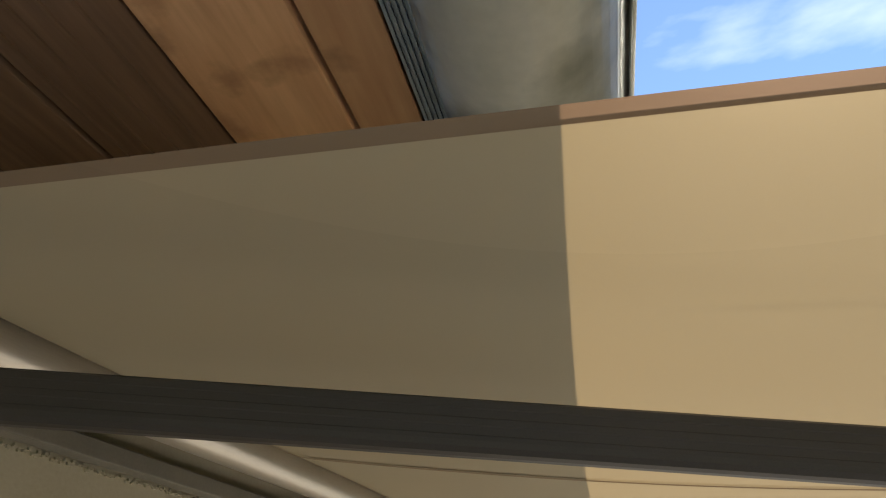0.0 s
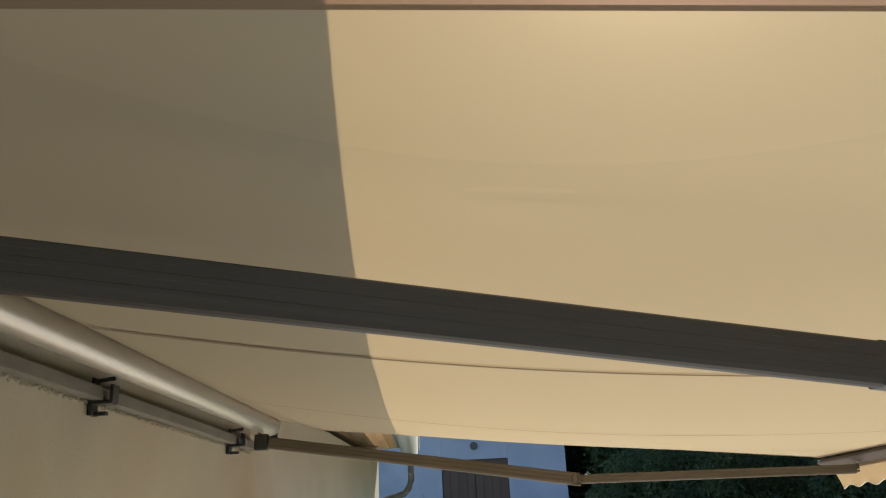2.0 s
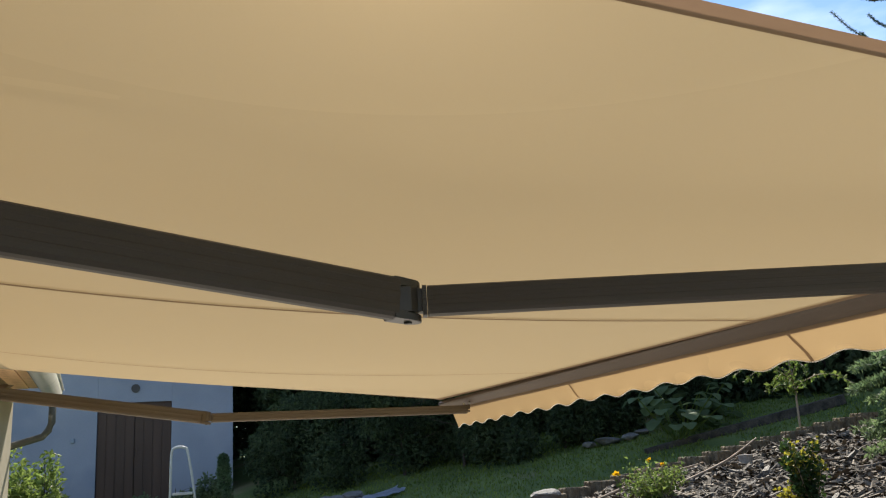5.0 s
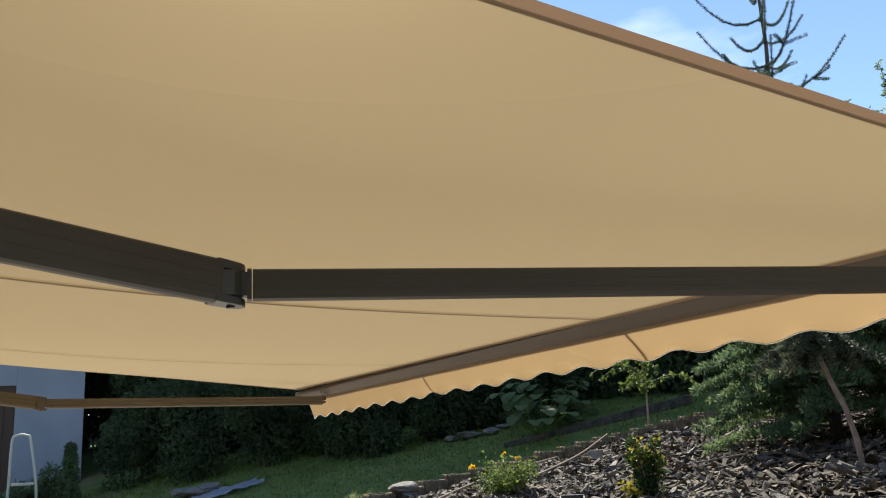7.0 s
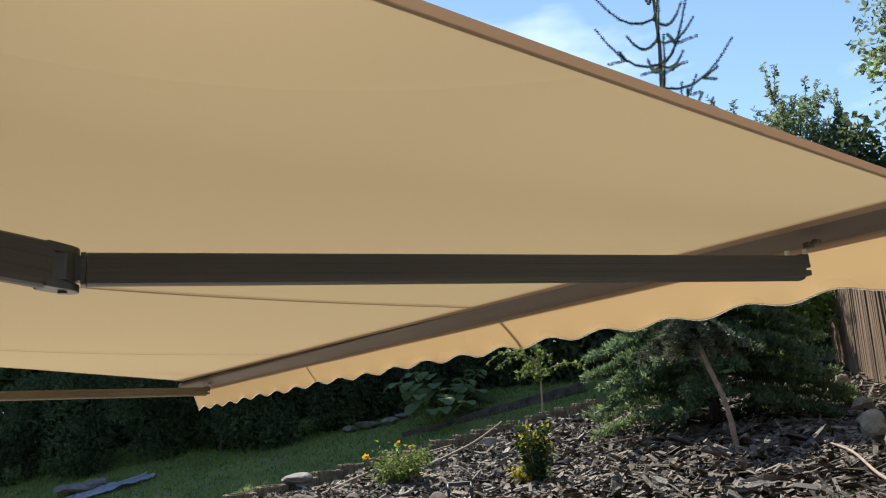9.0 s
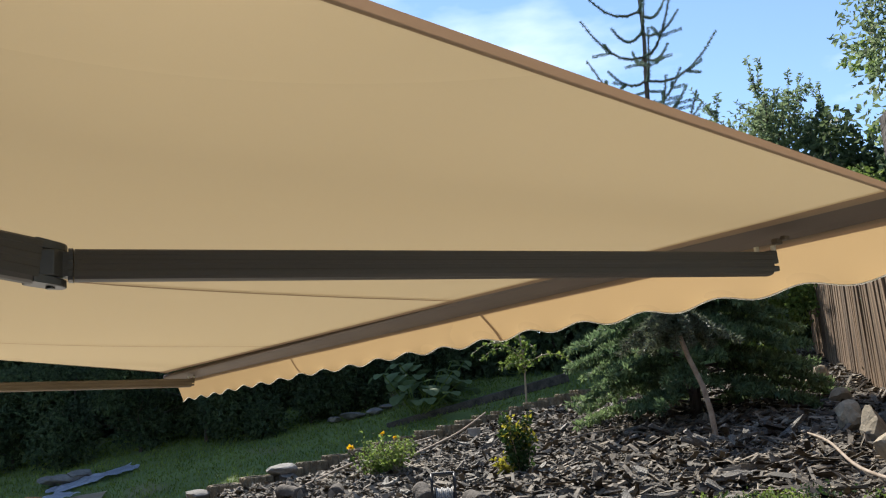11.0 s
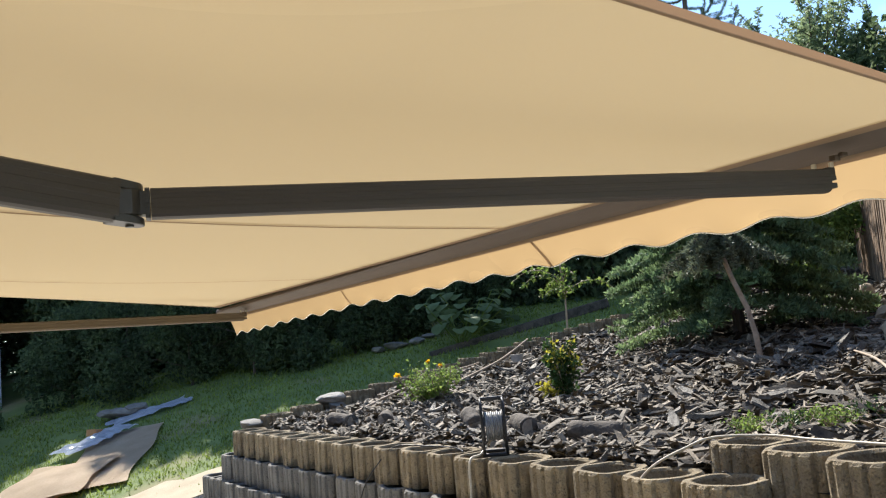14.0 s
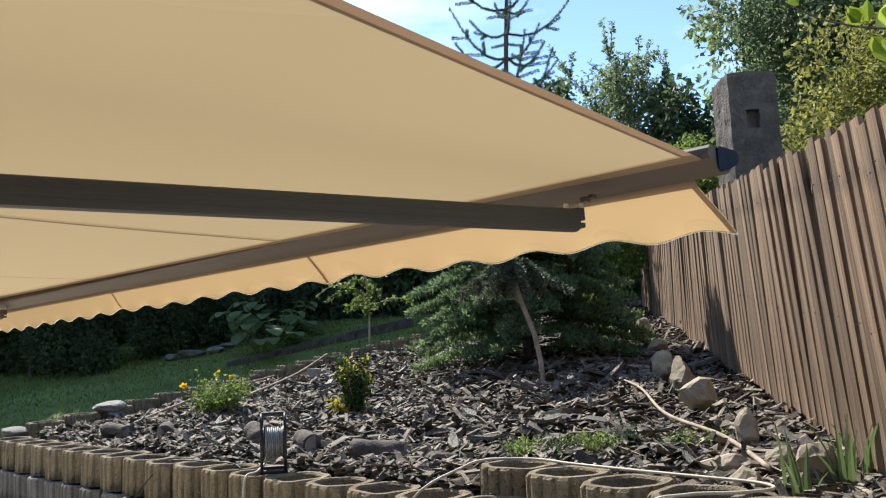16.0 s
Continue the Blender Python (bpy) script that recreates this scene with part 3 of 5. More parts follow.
def build_awning():
    aw = empty("awning")
    tagged(aw, "extended beige fabric awning with brown folding arms on the house wall", "awning")
    for a, b in ((Y0 + 0.018, 1.717), (1.717, 3.0), (3.0, Y1 - 0.018)):
        v, f = strip(a, b, 0)
        mesh_object("fabric_panel", v, f, M["fabric"], aw, True)
    for y, w in ((1.717, 0.0075), (3.0, 0.005)):
        v, f = strip(y - w, y + w, -0.0035, 90, 1)
        tagged(mesh_object("seam", v, f, M["seam"], aw, True), "brown stitched seam")
    for a, b in ((Y0, Y0 + 0.023), (Y1 - 0.023, Y1)):
        v, f = strip(a, b, -0.002, 90, 2)
        tagged(mesh_object("hem", v, f, M["hem"], aw, True), "brown doubled hem")
    # fabric edge sunk in the front rail
    v, f = [], []
    for j in range(41):
        y = Y0 + (Y1 - Y0) * j / 40
        v += [(XB - 0.048, y, fab_z(XB - 0.048, y) - 0.003), (XB - 0.016, y, fab_z(XB - 0.016, y) - 0.004)]
    f = [(2 * j, 2 * j + 1, 2 * j + 3, 2 * j + 2) for j in range(40)]
    tagged(mesh_object("front_hem", v, f, M["hem"], aw, True), "brown hem along the front rail")
    # front rail
    prof = [(-0.024, 0.0), (-0.020, 0.004), (0.044, 0.004), (0.050, -0.002), (0.052, -0.012), (0.046, -0.019), (0.012, -0.034), (-0.014, -0.040), (-0.022, -0.036), (-0.024, -0.03)]
    prof = [(-a, b) for a, b in prof]
    rail = part("front_rail", extrude(prof, (XB + 0.03, Y0 - 0.015, ZB), (XB + 0.03, Y1 + 0.015, ZB)), M["bar"], aw)
    for y, s in ((Y0 - 0.015, -1), (Y1 + 0.015, 1)):
        capm = extrude([(a * 1.0, b * 1.0) for a, b in prof], (XB + 0.03, y, ZB), (XB + 0.03, y + s * 0.004, ZB))
        part("end_cap", capm, M["cap"], rail, "blue-grey plastic end cap")
    # valance: scalloped, hanging from the rail
    v, f = [], []
    n, rows = 400, 8
    XV = XB + 0.057
    YV = Y0 + 0.05

    def val(y, k):
        """Hangs straight for a little, then swings outward, most at the near end."""
        low = 1.999 - 0.005 * (y - 0.5) + 0.014 * math.sin(math.pi * min(max((y - 0.5) / 4, 0), 1)) + 0.002 * math.sin(y * 9)
        z = (ZB - 0.034) + (low - (ZB - 0.034)) * k + 0.0085 * math.cos(math.tau * (y - 0.81) / 0.2) * k ** 7
        swing = (0.03 + 0.12 * math.exp(-(y - 0.55) / 1.2)) * max(0.0, k - 0.12) / 0.88
        return (XV - 0.01 + swing + 0.003 * k * math.sin(y * 3.1), y, z)
    for j in range(n + 1):
        y = YV + (Y1 - YV) * j / n
        v += [val(y, k / rows) for k in range(rows + 1)]
    w = rows + 1
    f = [(j * w + k, j * w + k + 1, (j + 1) * w + k + 1, (j + 1) * w + k) for j in range(n) for k in range(rows)]
    vob = tagged(mesh_object("valance", v, f, M["valance"], aw, True), "beige scalloped valance hanging below the rail")
    vb, fb = [], []
    for j in range(101):
        y = YV + (Y1 - YV) * j / 100
        vb += [tuple(Vector(val(y, k)) - Vector((0.003, 0, 0))) for k in (0.0, 0.1, 0.2)]
    fb = [(3 * j + q, 3 * j + q + 1, 3 * j + q + 4, 3 * j + q + 3) for j in range(100) for q in (0, 1)]
    tagged(mesh_object("valance_band", vb, fb, M["hem"], vob, True), "brown doubled band below the rail")
    pip = sweep([val(YV + (Y1 - YV) * j / n, 1.0) for j in range(n + 1)], 0.0022, 5)
    part("piping", pip, M["piping"], vob, "pale piping along the scallops", True)
    for y in (1.717, 3.0):
        vv = [tuple(Vector(val(y + d, k)) - Vector((0.003, 0, 0))) for k in (0, 0.2, 0.4, 0.6, 0.8, 1.0) for d in (-0.006, 0.006)]
        tagged(mesh_object("valance_seam", vv, [(2 * i, 2 * i + 1, 2 * i + 3, 2 * i + 2) for i in range(5)], M["seam"], vob), "brown stitched seam")
    v, f = [], []
    for k in range(6):
        for d in (0, 0.012):
            p = Vector(val(YV + d, k / 5)) - Vector((0.003, 0, 0))
            v.append(tuple(p))
    tagged(mesh_object("valance_hem", v, [(2 * i, 2 * i + 1, 2 * i + 3, 2 * i + 2) for i in range(5)], M["hem"], vob), "brown doubled hem")
    # roller tube and its rail on the wall
    tube = part("roller_tube", sweep([(0.17, Y0 - 0.6 + 0.1 * i, 2.428 + 0.0004 * i) for i in range(47)], 0.054, 32), M["tube"], aw, "satin metal roller tube", True)
    part("end_plate", bm_box((0.11, 0.014, 0.12), (0.15, Y1 + 0.012, 2.43), 0.004), M["joint"], aw)
    part("end_plate", bm_box((0.11, 0.014, 0.12), (0.15, Y0 - 0.6 - 0.008, 2.42), 0.004), M["joint"], aw)
    part("mounting_rail", bm_box((0.045, 7.0, 0.045), (0.035, 1.15, 2.358), 0.004), M["rail"], aw, "brown-grey square mounting rail")
    # plate takes the wall's cream to stand in for bounced light
    part("back_plate", bm_box((0.012, 7.0, 0.09), (0.008, 1.15, 2.43), 0.002), M["plaster"], aw, "cream back plate, pale for light bounced into the gap")
    for y in (2.74, 4.27, 1.0):
        br = bm_box((0.016, 0.05, 0.13), (0.012, y, 2.350), 0.003)
        bm_box((0.075, 0.05, 0.012), (0.05, y, 2.328), 0.002, None, br)
        bm_box((0.012, 0.05, 0.06), (0.085, y, 2.358), 0.002, None, br)
        bm_box((0.05, 0.016, 0.014), (0.04, y, 2.292), 0.002, None, br)
        br_ob = part("wall_bracket", br, M["joint"], aw)
        part("bolt", bm_cyl((0.03, y, 2.406), (0.085, y, 2.412), 0.008, 8), M["joint"], br_ob)
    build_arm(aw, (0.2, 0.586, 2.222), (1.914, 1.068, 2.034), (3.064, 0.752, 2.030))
    # far arm wears the lightened coat, its brighter light put into the colour
    build_arm(aw, (0.2, 4.25, 2.335), (1.768, 4.10, 2.066), (3.085, 4.10, 2.050), "lit_arm", "lit_arm")


build_awning()


# ---- shed behind the house ----
def build_shed():
    sh = empty("shed")
    tagged(sh, "blue-white rendered outbuilding with a dark door", "shed")
    x0, x1, y, d0, d1, top = -6.0, 2.97, 19.0, 0.21, 1.69, 3.365
    zb, zt = 0.6, 5.2
    # front wall in pieces round the door opening
    part("front_wall", bm_box((d0 - x0, 0.3, zt - zb), ((x0 + d0) / 2, y + 0.15, (zb + zt) / 2), 0.01), M["shed"], sh)
    part("front_wall", bm_box((x1 - d1, 0.3, zt - zb), ((x1 + d1) / 2, y + 0.15, (zb + zt) / 2), 0.01), M["shed"], sh)
    part("front_wall", bm_box((d1 - d0, 0.3, zt - top), ((d0 + d1) / 2, y + 0.15, (top + zt) / 2), 0.0), M["shed"], sh)
    part("side_wall", bm_box((0.3, 5, zt - zb), (x1 - 0.15, y + 2.8, (zb + zt) / 2), 0.01), M["shed"], sh)
    part("roof", bm_box((9.6, 6, 0.15), (-1.5, y + 2.4, zt + 0.1), 0.02), M["roof"], sh)
    for i in range(2):
        w = (d1 - d0) / 2
        door = part("door_leaf", bm_box((w - 0.012, 0.05, top - zb), (d0 + w * (i + 0.5), y + 0.09, (top + zb) / 2), 0.006), M["door"], sh, "dark brown boarded door leaf")
        for k in range(4):
            part("board", bm_box((w / 4 - 0.02, 0.02, top - zb - 0.1), (d0 + w * i + w / 4 * (k + 0.5), y + 0.06, (top + zb) / 2), 0.004), M["door"], door)
    # dark sheet added behind the leaves to close off daylight between them
    part("door_frame", bm_box((d1 - d0, 0.04, top - zb), ((d0 + d1) / 2, y + 0.14, (top + zb) / 2)), M["door"], sh)
    part("door_handle", bm_box((0.03, 0.04, 0.16), ((d0 + d1) / 2 + 0.06, y + 0.03, 2.35), 0.006), M["door"], sh)
    part("vent", sweep([(0.95, y - 0.03, 3.655), (0.95, y + 0.02, 3.655)], 0.09, 14), M["joint"], sh, "dark oval vent")
    part("lamp_box", bm_box((0.07, 0.05, 0.09), (-0.25, y - 0.02, 2.62), 0.01), M["vent"], sh)


build_shed()


# ---- stone ring planters ----
def ring_mesh(R=0.162, H=0.215, ribs=15):
    bm = bmesh.new()
    n = ribs * 5
    def prof(k, r):
        a = math.tau * k / n
        rib = 0.015 if k % 5 < 1 else 0.004 if k % 5 == 1 else 0.0
        sq = 1 - 0.045 * math.cos(4 * a)
        return (math.cos(a) * (r * sq - rib), math.sin(a) * (r * sq - rib))
    rows = [(R, 0.0, 1), (R, H - 0.012, 1), (R - 0.009, H, 0), (R - 0.036, H, 0), (R - 0.044, H - 0.01, 0), (R - 0.046, 0.02, 0)]
    rings = []
    for r, z, ribbed in rows:
        ring = []
        for k in range(n):
            a = math.tau * k / n
            if ribbed:
                x, y = prof(k, r)
            else:
                sq = 1 - 0.045 * math.cos(4 * a)
                x, y = math.cos(a) * r * sq, math.sin(a) * r * sq
            ring.append(bm.verts.new((x, y, z + (0.0015 * math.sin(5 * a) if z > 0.1 else 0))))
        rings.append(ring)
    for a, b in zip(rings, rings[1:]):
        for k in range(n):
            bm.faces.new((a[k], a[(k + 1) % n], b[(k + 1) % n], b[k]))
    bm.faces.new(rings[0][::-1])
    bmesh.ops.recalc_face_normals(bm, faces=bm.faces)
    me = bpy.data.meshes.new("ring")
    bm.to_mesh(me)
    bm.free()
    return me


def build_planters():
    rng = random.Random(11)
    ring = ring_mesh()
    tan, grey = ring.copy(), ring.copy()
    tan.materials.append(M["tan"])
    grey.materials.append(M["grey"])
    sb = bmesh.new()
    bmesh.ops.create_circle(sb, cap_ends=True, segments=14, radius=0.125)
    soil = bpy.data.meshes.new("soil")
    for vv in sb.verts:
        vv.co.z = 0.01 * math.sin(vv.co.x * 40) + 0.008 * math.cos(vv.co.y * 33)
    sb.to_mesh(soil)
    sb.free()
    soil.materials.append(M["soil"])

    def put(x, y, z, me, label, filled=0.15):
        p = empty("ring_planter", (x, y, z))
        p.rotation_euler = (rng.uniform(-0.02, 0.02), rng.uniform(-0.02, 0.02), rng.choice((0, 1, 2, 3)) * math.pi / 2 + rng.uniform(-0.09, 0.09))
        r = new("ring", me)
        r.parent = p
        s = new("soil", soil)
        s.parent = p
        s.location = (0, 0, filled + rng.uniform(-0.02, 0.02))
        tagged(p, label, "planter", "stone ring planters")
    pitch = 0.322
    top_row = [(4.23, 7.55 - pitch * k) for k in range(18)]
    for k, (x, y) in enumerate(top_row):
        put(x + rng.uniform(-0.012, 0.012), y, 0.985, M_tan(tan), "fluted tan concrete ring planter in the top row of the wall", 0.14)
    for row in range(1, 5):
        z = 0.985 - 0.2125 * row
        off = 0.5 * pitch if row % 2 else 0.0
        for k in range(19 if row % 2 else 18):
            y = 7.55 + (0 if row < 2 else 0.16) - off - pitch * k
            put(4.23 - 0.075 * row + rng.uniform(-0.012, 0.012), y, z, grey, "fluted grey concrete ring planter in a lower row of the wall", 0.17)
        for k in range(1 if row < 2 else 2):
            put(4.23 - 0.075 * row, 7.55 + pitch * (0.5 if row % 2 else 1.0) * (1 if k == 0 else 1.7), z, grey, "fluted grey concrete ring planter at the corner of the wall", 0.17)
    # raised stretch towards the fence
    for k in range(5):
        x, y = 4.52 - 0.075 * k, 2.17 - 0.318 * k
        put(x, y, 1.088, tan, "fluted tan concrete ring planter on the raised end of the wall", 0.16)
        for row in range(1, 6):
            put(x - 0.05 * row - 0.05, y + (0.16 if row % 2 else 0.0), 1.088 - 0.2125 * row, grey, "fluted grey concrete ring planter in a lower row of the wall", 0.17)
    # edging that climbs beside the lawn
    n = 19
    for k in range(1, n):
        x = 4.25 + 0.325 * k
        y = 7.68 + 0.16 * (x - 4.25) + 0.03 * math.sin(k * 1.7)
        put(x, y, bed_z(x, y) - 0.11, tan, "fluted tan concrete ring planter edging the bed beside the lawn", 0.17)


def M_tan(me):
    return me


build_planters()


# ---- stones and logs ----
def rock(name, at, size, material, label, category="stone", group="", seed=0, turn=0.0):
    rng = random.Random(seed)
    bm = bmesh.new()
    bmesh.ops.create_icosphere(bm, subdivisions=3, radius=1)
    off = Vector((rng.uniform(0, 50), rng.uniform(0, 50), rng.uniform(0, 50)))
    cuts = []
    for _ in range(24):
        n = Vector((rng.uniform(-1, 1), rng.uniform(-1, 1), rng.uniform(-1, 1))).normalized()
        cuts.append((n, rng.uniform(0.58, 0.8)))
    for v in bm.verts:
        for n, d in cuts:
            k = v.co.dot(n)
            if k > d:
                v.co -= n * (k - d)
        v.co *= 1 + 0.09 * noise.noise(v.co * 2.2 + off) + 0.06 * noise.noise(v.co * 5 + off) + 0.03 * noise.noise(v.co * 11 + off)
        v.co = Vector((v.co.x * size[0], v.co.y * size[1], v.co.z * size[2]))
    low = min(v.co.z for v in bm.verts)
    ob = part(name, bm, material)
    ob.matrix_world = pose(at[0], at[1], at[2] - low - 0.12 * size[2], 0, 0, turn)
    return tagged(ob, label, category, group)


for i, (x, y, w, h) in enumerate([(6.03, 2.12, 0.15, 0.14), (6.52, 2.5, 0.14, 0.18), (6.98, 2.9, 0.12, 0.14), (7.55, 3.25, 0.09, 0.09), (8.15, 3.64, 0.12, 0.11), (9.1, 4.36, 0.2, 0.17)]):
    rock("boulder", (x, y, bed_z(x, y)), (w * 1.0, w * 0.8, h * 0.9), M["stone"], "pale angular boulder at the foot of the fence", "boulder", "boulders along the fence", 20 + i, 40 * i)
for i, (x, y, s, h) in enumerate([(4.96, 1.1, 0.13, 0.75), (5.3, 1.53, 0.075, 1.7), (4.94, 1.44, 0.11, 0.6), (4.8, 1.3, 0.09, 0.7), (4.74, 1.24, 0.06, 0.8), (5.55, 1.75, 0.13, 0.35), (5.1, 1.3, 0.09, 0.6)]):
    rock("stone", (x, y, bed_z(x, y)), (s, s * 0.85, s * h), M["stone"], "rough pale stone lying on the bark mulch", "stone", "stones on the bed", 40 + i, 55 * i)
rock("flat_stone", (5.12, 7.72, bed_z(5.12, 7.7) + 0.07), (0.19, 0.15, 0.075), M["slate"], "grey flat stone laid on the planter edging", "stone", "flat stones on the edging", 61, 20)
rock("flat_stone", (5.18, 7.7, bed_z(5.18, 7.7) - 0.02), (0.16, 0.13, 0.07), M["slate"], "grey flat stone laid on the planter edging", "stone", "flat stones on the edging", 62, 70)
rock("flat_stone", (4.36, 7.82, 1.19), (0.2, 0.16, 0.055), M["slate"], "pale flat stone laid on the corner planter", "stone", "flat stones on the edging", 63, 10)


def log(at, length, r, turn, tilt=0.0, label="cut log with weathered bark lying on the mulch", seed=0):
    ob = empty("log", at)
    rng = random.Random(seed)
    bm = sweep([(-length / 2 + length * i / 6, 0.006 * math.sin(i * 2 + seed), r + 0.004 * math.sin(i * 3)) for i in range(7)], r, 18)
    for v in bm.verts:
        v.co += Vector((0, v.co.y, v.co.z - r)) * 0.12 * noise.noise(v.co * 22 + Vector((seed, 0, 0)))
    part("bark", bm, M["log"], ob, smooth=True)
    for s in (-1, 1):
        part("cut_face", bm_cyl((s * (length / 2 + 0.001), 0, r), (s * (length / 2 + 0.004), 0, r), r * 0.9, 18), M["cut"], ob, "pale sawn face")
    ob.rotation_euler = (0, radians(tilt), radians(turn))
    return tagged(ob, label, "log", "cut logs on the bed")


log((4.68, 3.28, bed_z(4.68, 3.28)), 0.28, 0.06, -62, 3, seed=1)
log((4.75, 4.0, bed_z(4.75, 4.0)), 0.24, 0.06, 70, -4, seed=2)
log((4.78, 4.62, bed_z(4.78, 4.6) + 0.01), 0.18, 0.062, 250, 18, "short pale log standing aslant in the mulch", 3)
log((4.72, 5.75, bed_z(4.72, 5.75)), 0.16, 0.06, 235, 5, "short dark log on the mulch", 4)
log((4.62, 6.35, bed_z(4.62, 6.35)), 0.3, 0.06, 280, 4, "pale log end beside the edging", 5)


# ---- bark mulch ----
def build_mulch():
    rng = np.random.default_rng(7)
    base = np.array([(-1, -1, 0), (1, -1, 0), (1.1, 1, 0), (-0.9, 1, 0), (-0.8, -0.8, 1), (0.9, -0.7, 1), (0.8, 0.8, 1), (-0.7, 0.9, 1)], float)
    faces0 = np.array([(4, 5, 6, 7), (0, 1, 5, 4), (1, 2, 6, 5), (2, 3, 7, 6), (3, 0, 4, 7)])
    n = 66000
    t = rng.uniform(0, 1, n)
    x = 4.42 + 9.0 * t ** 1.6
    y = rng.uniform(-0.3, 8.1, n)
    y = np.minimum(y, 7.42 + 0.16 * (x - 4.25) + rng.uniform(-0.3, 0.0, n))
    keep = y > -0.1 + 0.6 * (x - 4.4) * 0.75
    x, y = x[keep], y[keep]
    n = len(x)
    L = 0.011 + 0.080 * rng.uniform(0, 1, n) ** 2.1 * (1 + 0.25 * (x - 4.4) / 4)
    Wd = L * rng.uniform(0.07, 0.27, n) + 0.002
    T = rng.uniform(0.003, 0.011, n)
    v = base[None] * np.stack([L, Wd, T], 1)[:, None]
    v += rng.normal(0, 0.12, v.shape) * np.stack([Wd, Wd, T * 1.5], 1)[:, None]
    v[:, :, 2] += 0.25 * (v[:, :, 0] ** 2) / L[:, None] * rng.uniform(-0.9, 1.1, n)[:, None]
    a, b, c = rng.uniform(0, math.tau, n), rng.normal(0, 0.33, n), rng.normal(0, 0.5, n)
    ca, sa, cb, sb, cc, sc = np.cos(a), np.sin(a), np.cos(b), np.sin(b), np.cos(c), np.sin(c)
    Z = np.zeros(n)
    O = np.ones(n)
    R = np.stack([ca, -sa, Z, sa, ca, Z, Z, Z, O], 1).reshape(-1, 3, 3) @ np.stack([cb, Z, sb, Z, O, Z, -sb, Z, cb], 1).reshape(-1, 3, 3) @ np.stack([O, Z, Z, Z, cc, -sc, Z, sc, cc], 1).reshape(-1, 3, 3)
    v = np.einsum("nij,nkj->nki", R, v)
    z = 1.15 + 0.13 * (x - 4.2) + 0.035 * np.sin(x * 3.1 + 1) * np.sin(y * 2.7) + rng.uniform(-0.01, 0.04, n)
    v += np.stack([x, y, z], 1)[:, None]
    f = (faces0[None] + (np.arange(n) * 8)[:, None, None]).reshape(-1, 4)
    ob = mesh_object("bark_mulch", v.reshape(-1, 3).tolist(), f.tolist(), M["bark"])
    tagged(ob, "coarse grey-brown bark mulch spread over the bed", "bark mulch", kind="stuff")
    # larger slabs that can be told apart
    r = random.Random(5)
    shapes = []
    for s in range(6):
        bm = bmesh.new()
        k = 9
        lo = [bm.verts.new((math.cos(math.tau * i / k) * r.uniform(0.75, 1.1), math.sin(math.tau * i / k) * r.uniform(0.2, 0.4), 0)) for i in range(k)]
        hi = [bm.verts.new((q.co.x * 0.93, q.co.y * 0.9, r.uniform(0.12, 0.26) + 0.12 * q.co.x * q.co.x)) for q in lo]
        for i in range(k):
            bm.faces.new((lo[i], lo[(i + 1) % k], hi[(i + 1) % k], hi[i]))
        bm.faces.new(hi)
        me = bpy.data.meshes.new("bark_slab")
        bm.normal_update()
        bm.to_mesh(me)
        bm.free()
        me.materials.append(M["slab"])
        shapes.append(me)
    for i in range(190):
        x = 4.5 + 4.2 * r.random() ** 1.5
        y = r.uniform(0.9, 7.0)
        if y < 0.35 + 0.62 * (x - 4.4) + 0.2:
            continue
        s = r.uniform(0.05, 0.12) * (1 + 0.1 * (x - 4.5))
        ob = new("bark_slab", shapes[i % 6])
        ob.matrix_world = pose(x, y, bed_z(x, y) + 0.025, r.gauss(0, 12), r.gauss(0, 14), r.uniform(0, 360)) @ Matrix.Diagonal((s, s, s * 0.7, 1))
        tagged(ob, "weathered slab of bark lying on the mulch", "bark slab", "bark slabs on the bed")
    # heap by the leaning stem
    for i in range(22):
        x, y = 6.6 + r.gauss(0, 0.28), 3.55 + r.gauss(0, 0.3)
        s = r.uniform(0.06, 0.13)
        ob = new("bark_slab", shapes[i % 6])
        ob.matrix_world = pose(x, y, bed_z(x, y) + 0.05 + 0.07 * r.random(), r.gauss(0, 16), r.gauss(0, 18), r.uniform(0, 360)) @ Matrix.Diagonal((s, s, s * 0.8, 1))
        tagged(ob, "weathered slab of bark lying on the mulch", "bark slab", "bark slabs on the bed")


build_mulch()


# ---- fence ----
FA, FB = Vector((4.12, 0.21, 0)), Vector((12.4, 6.3, 0))


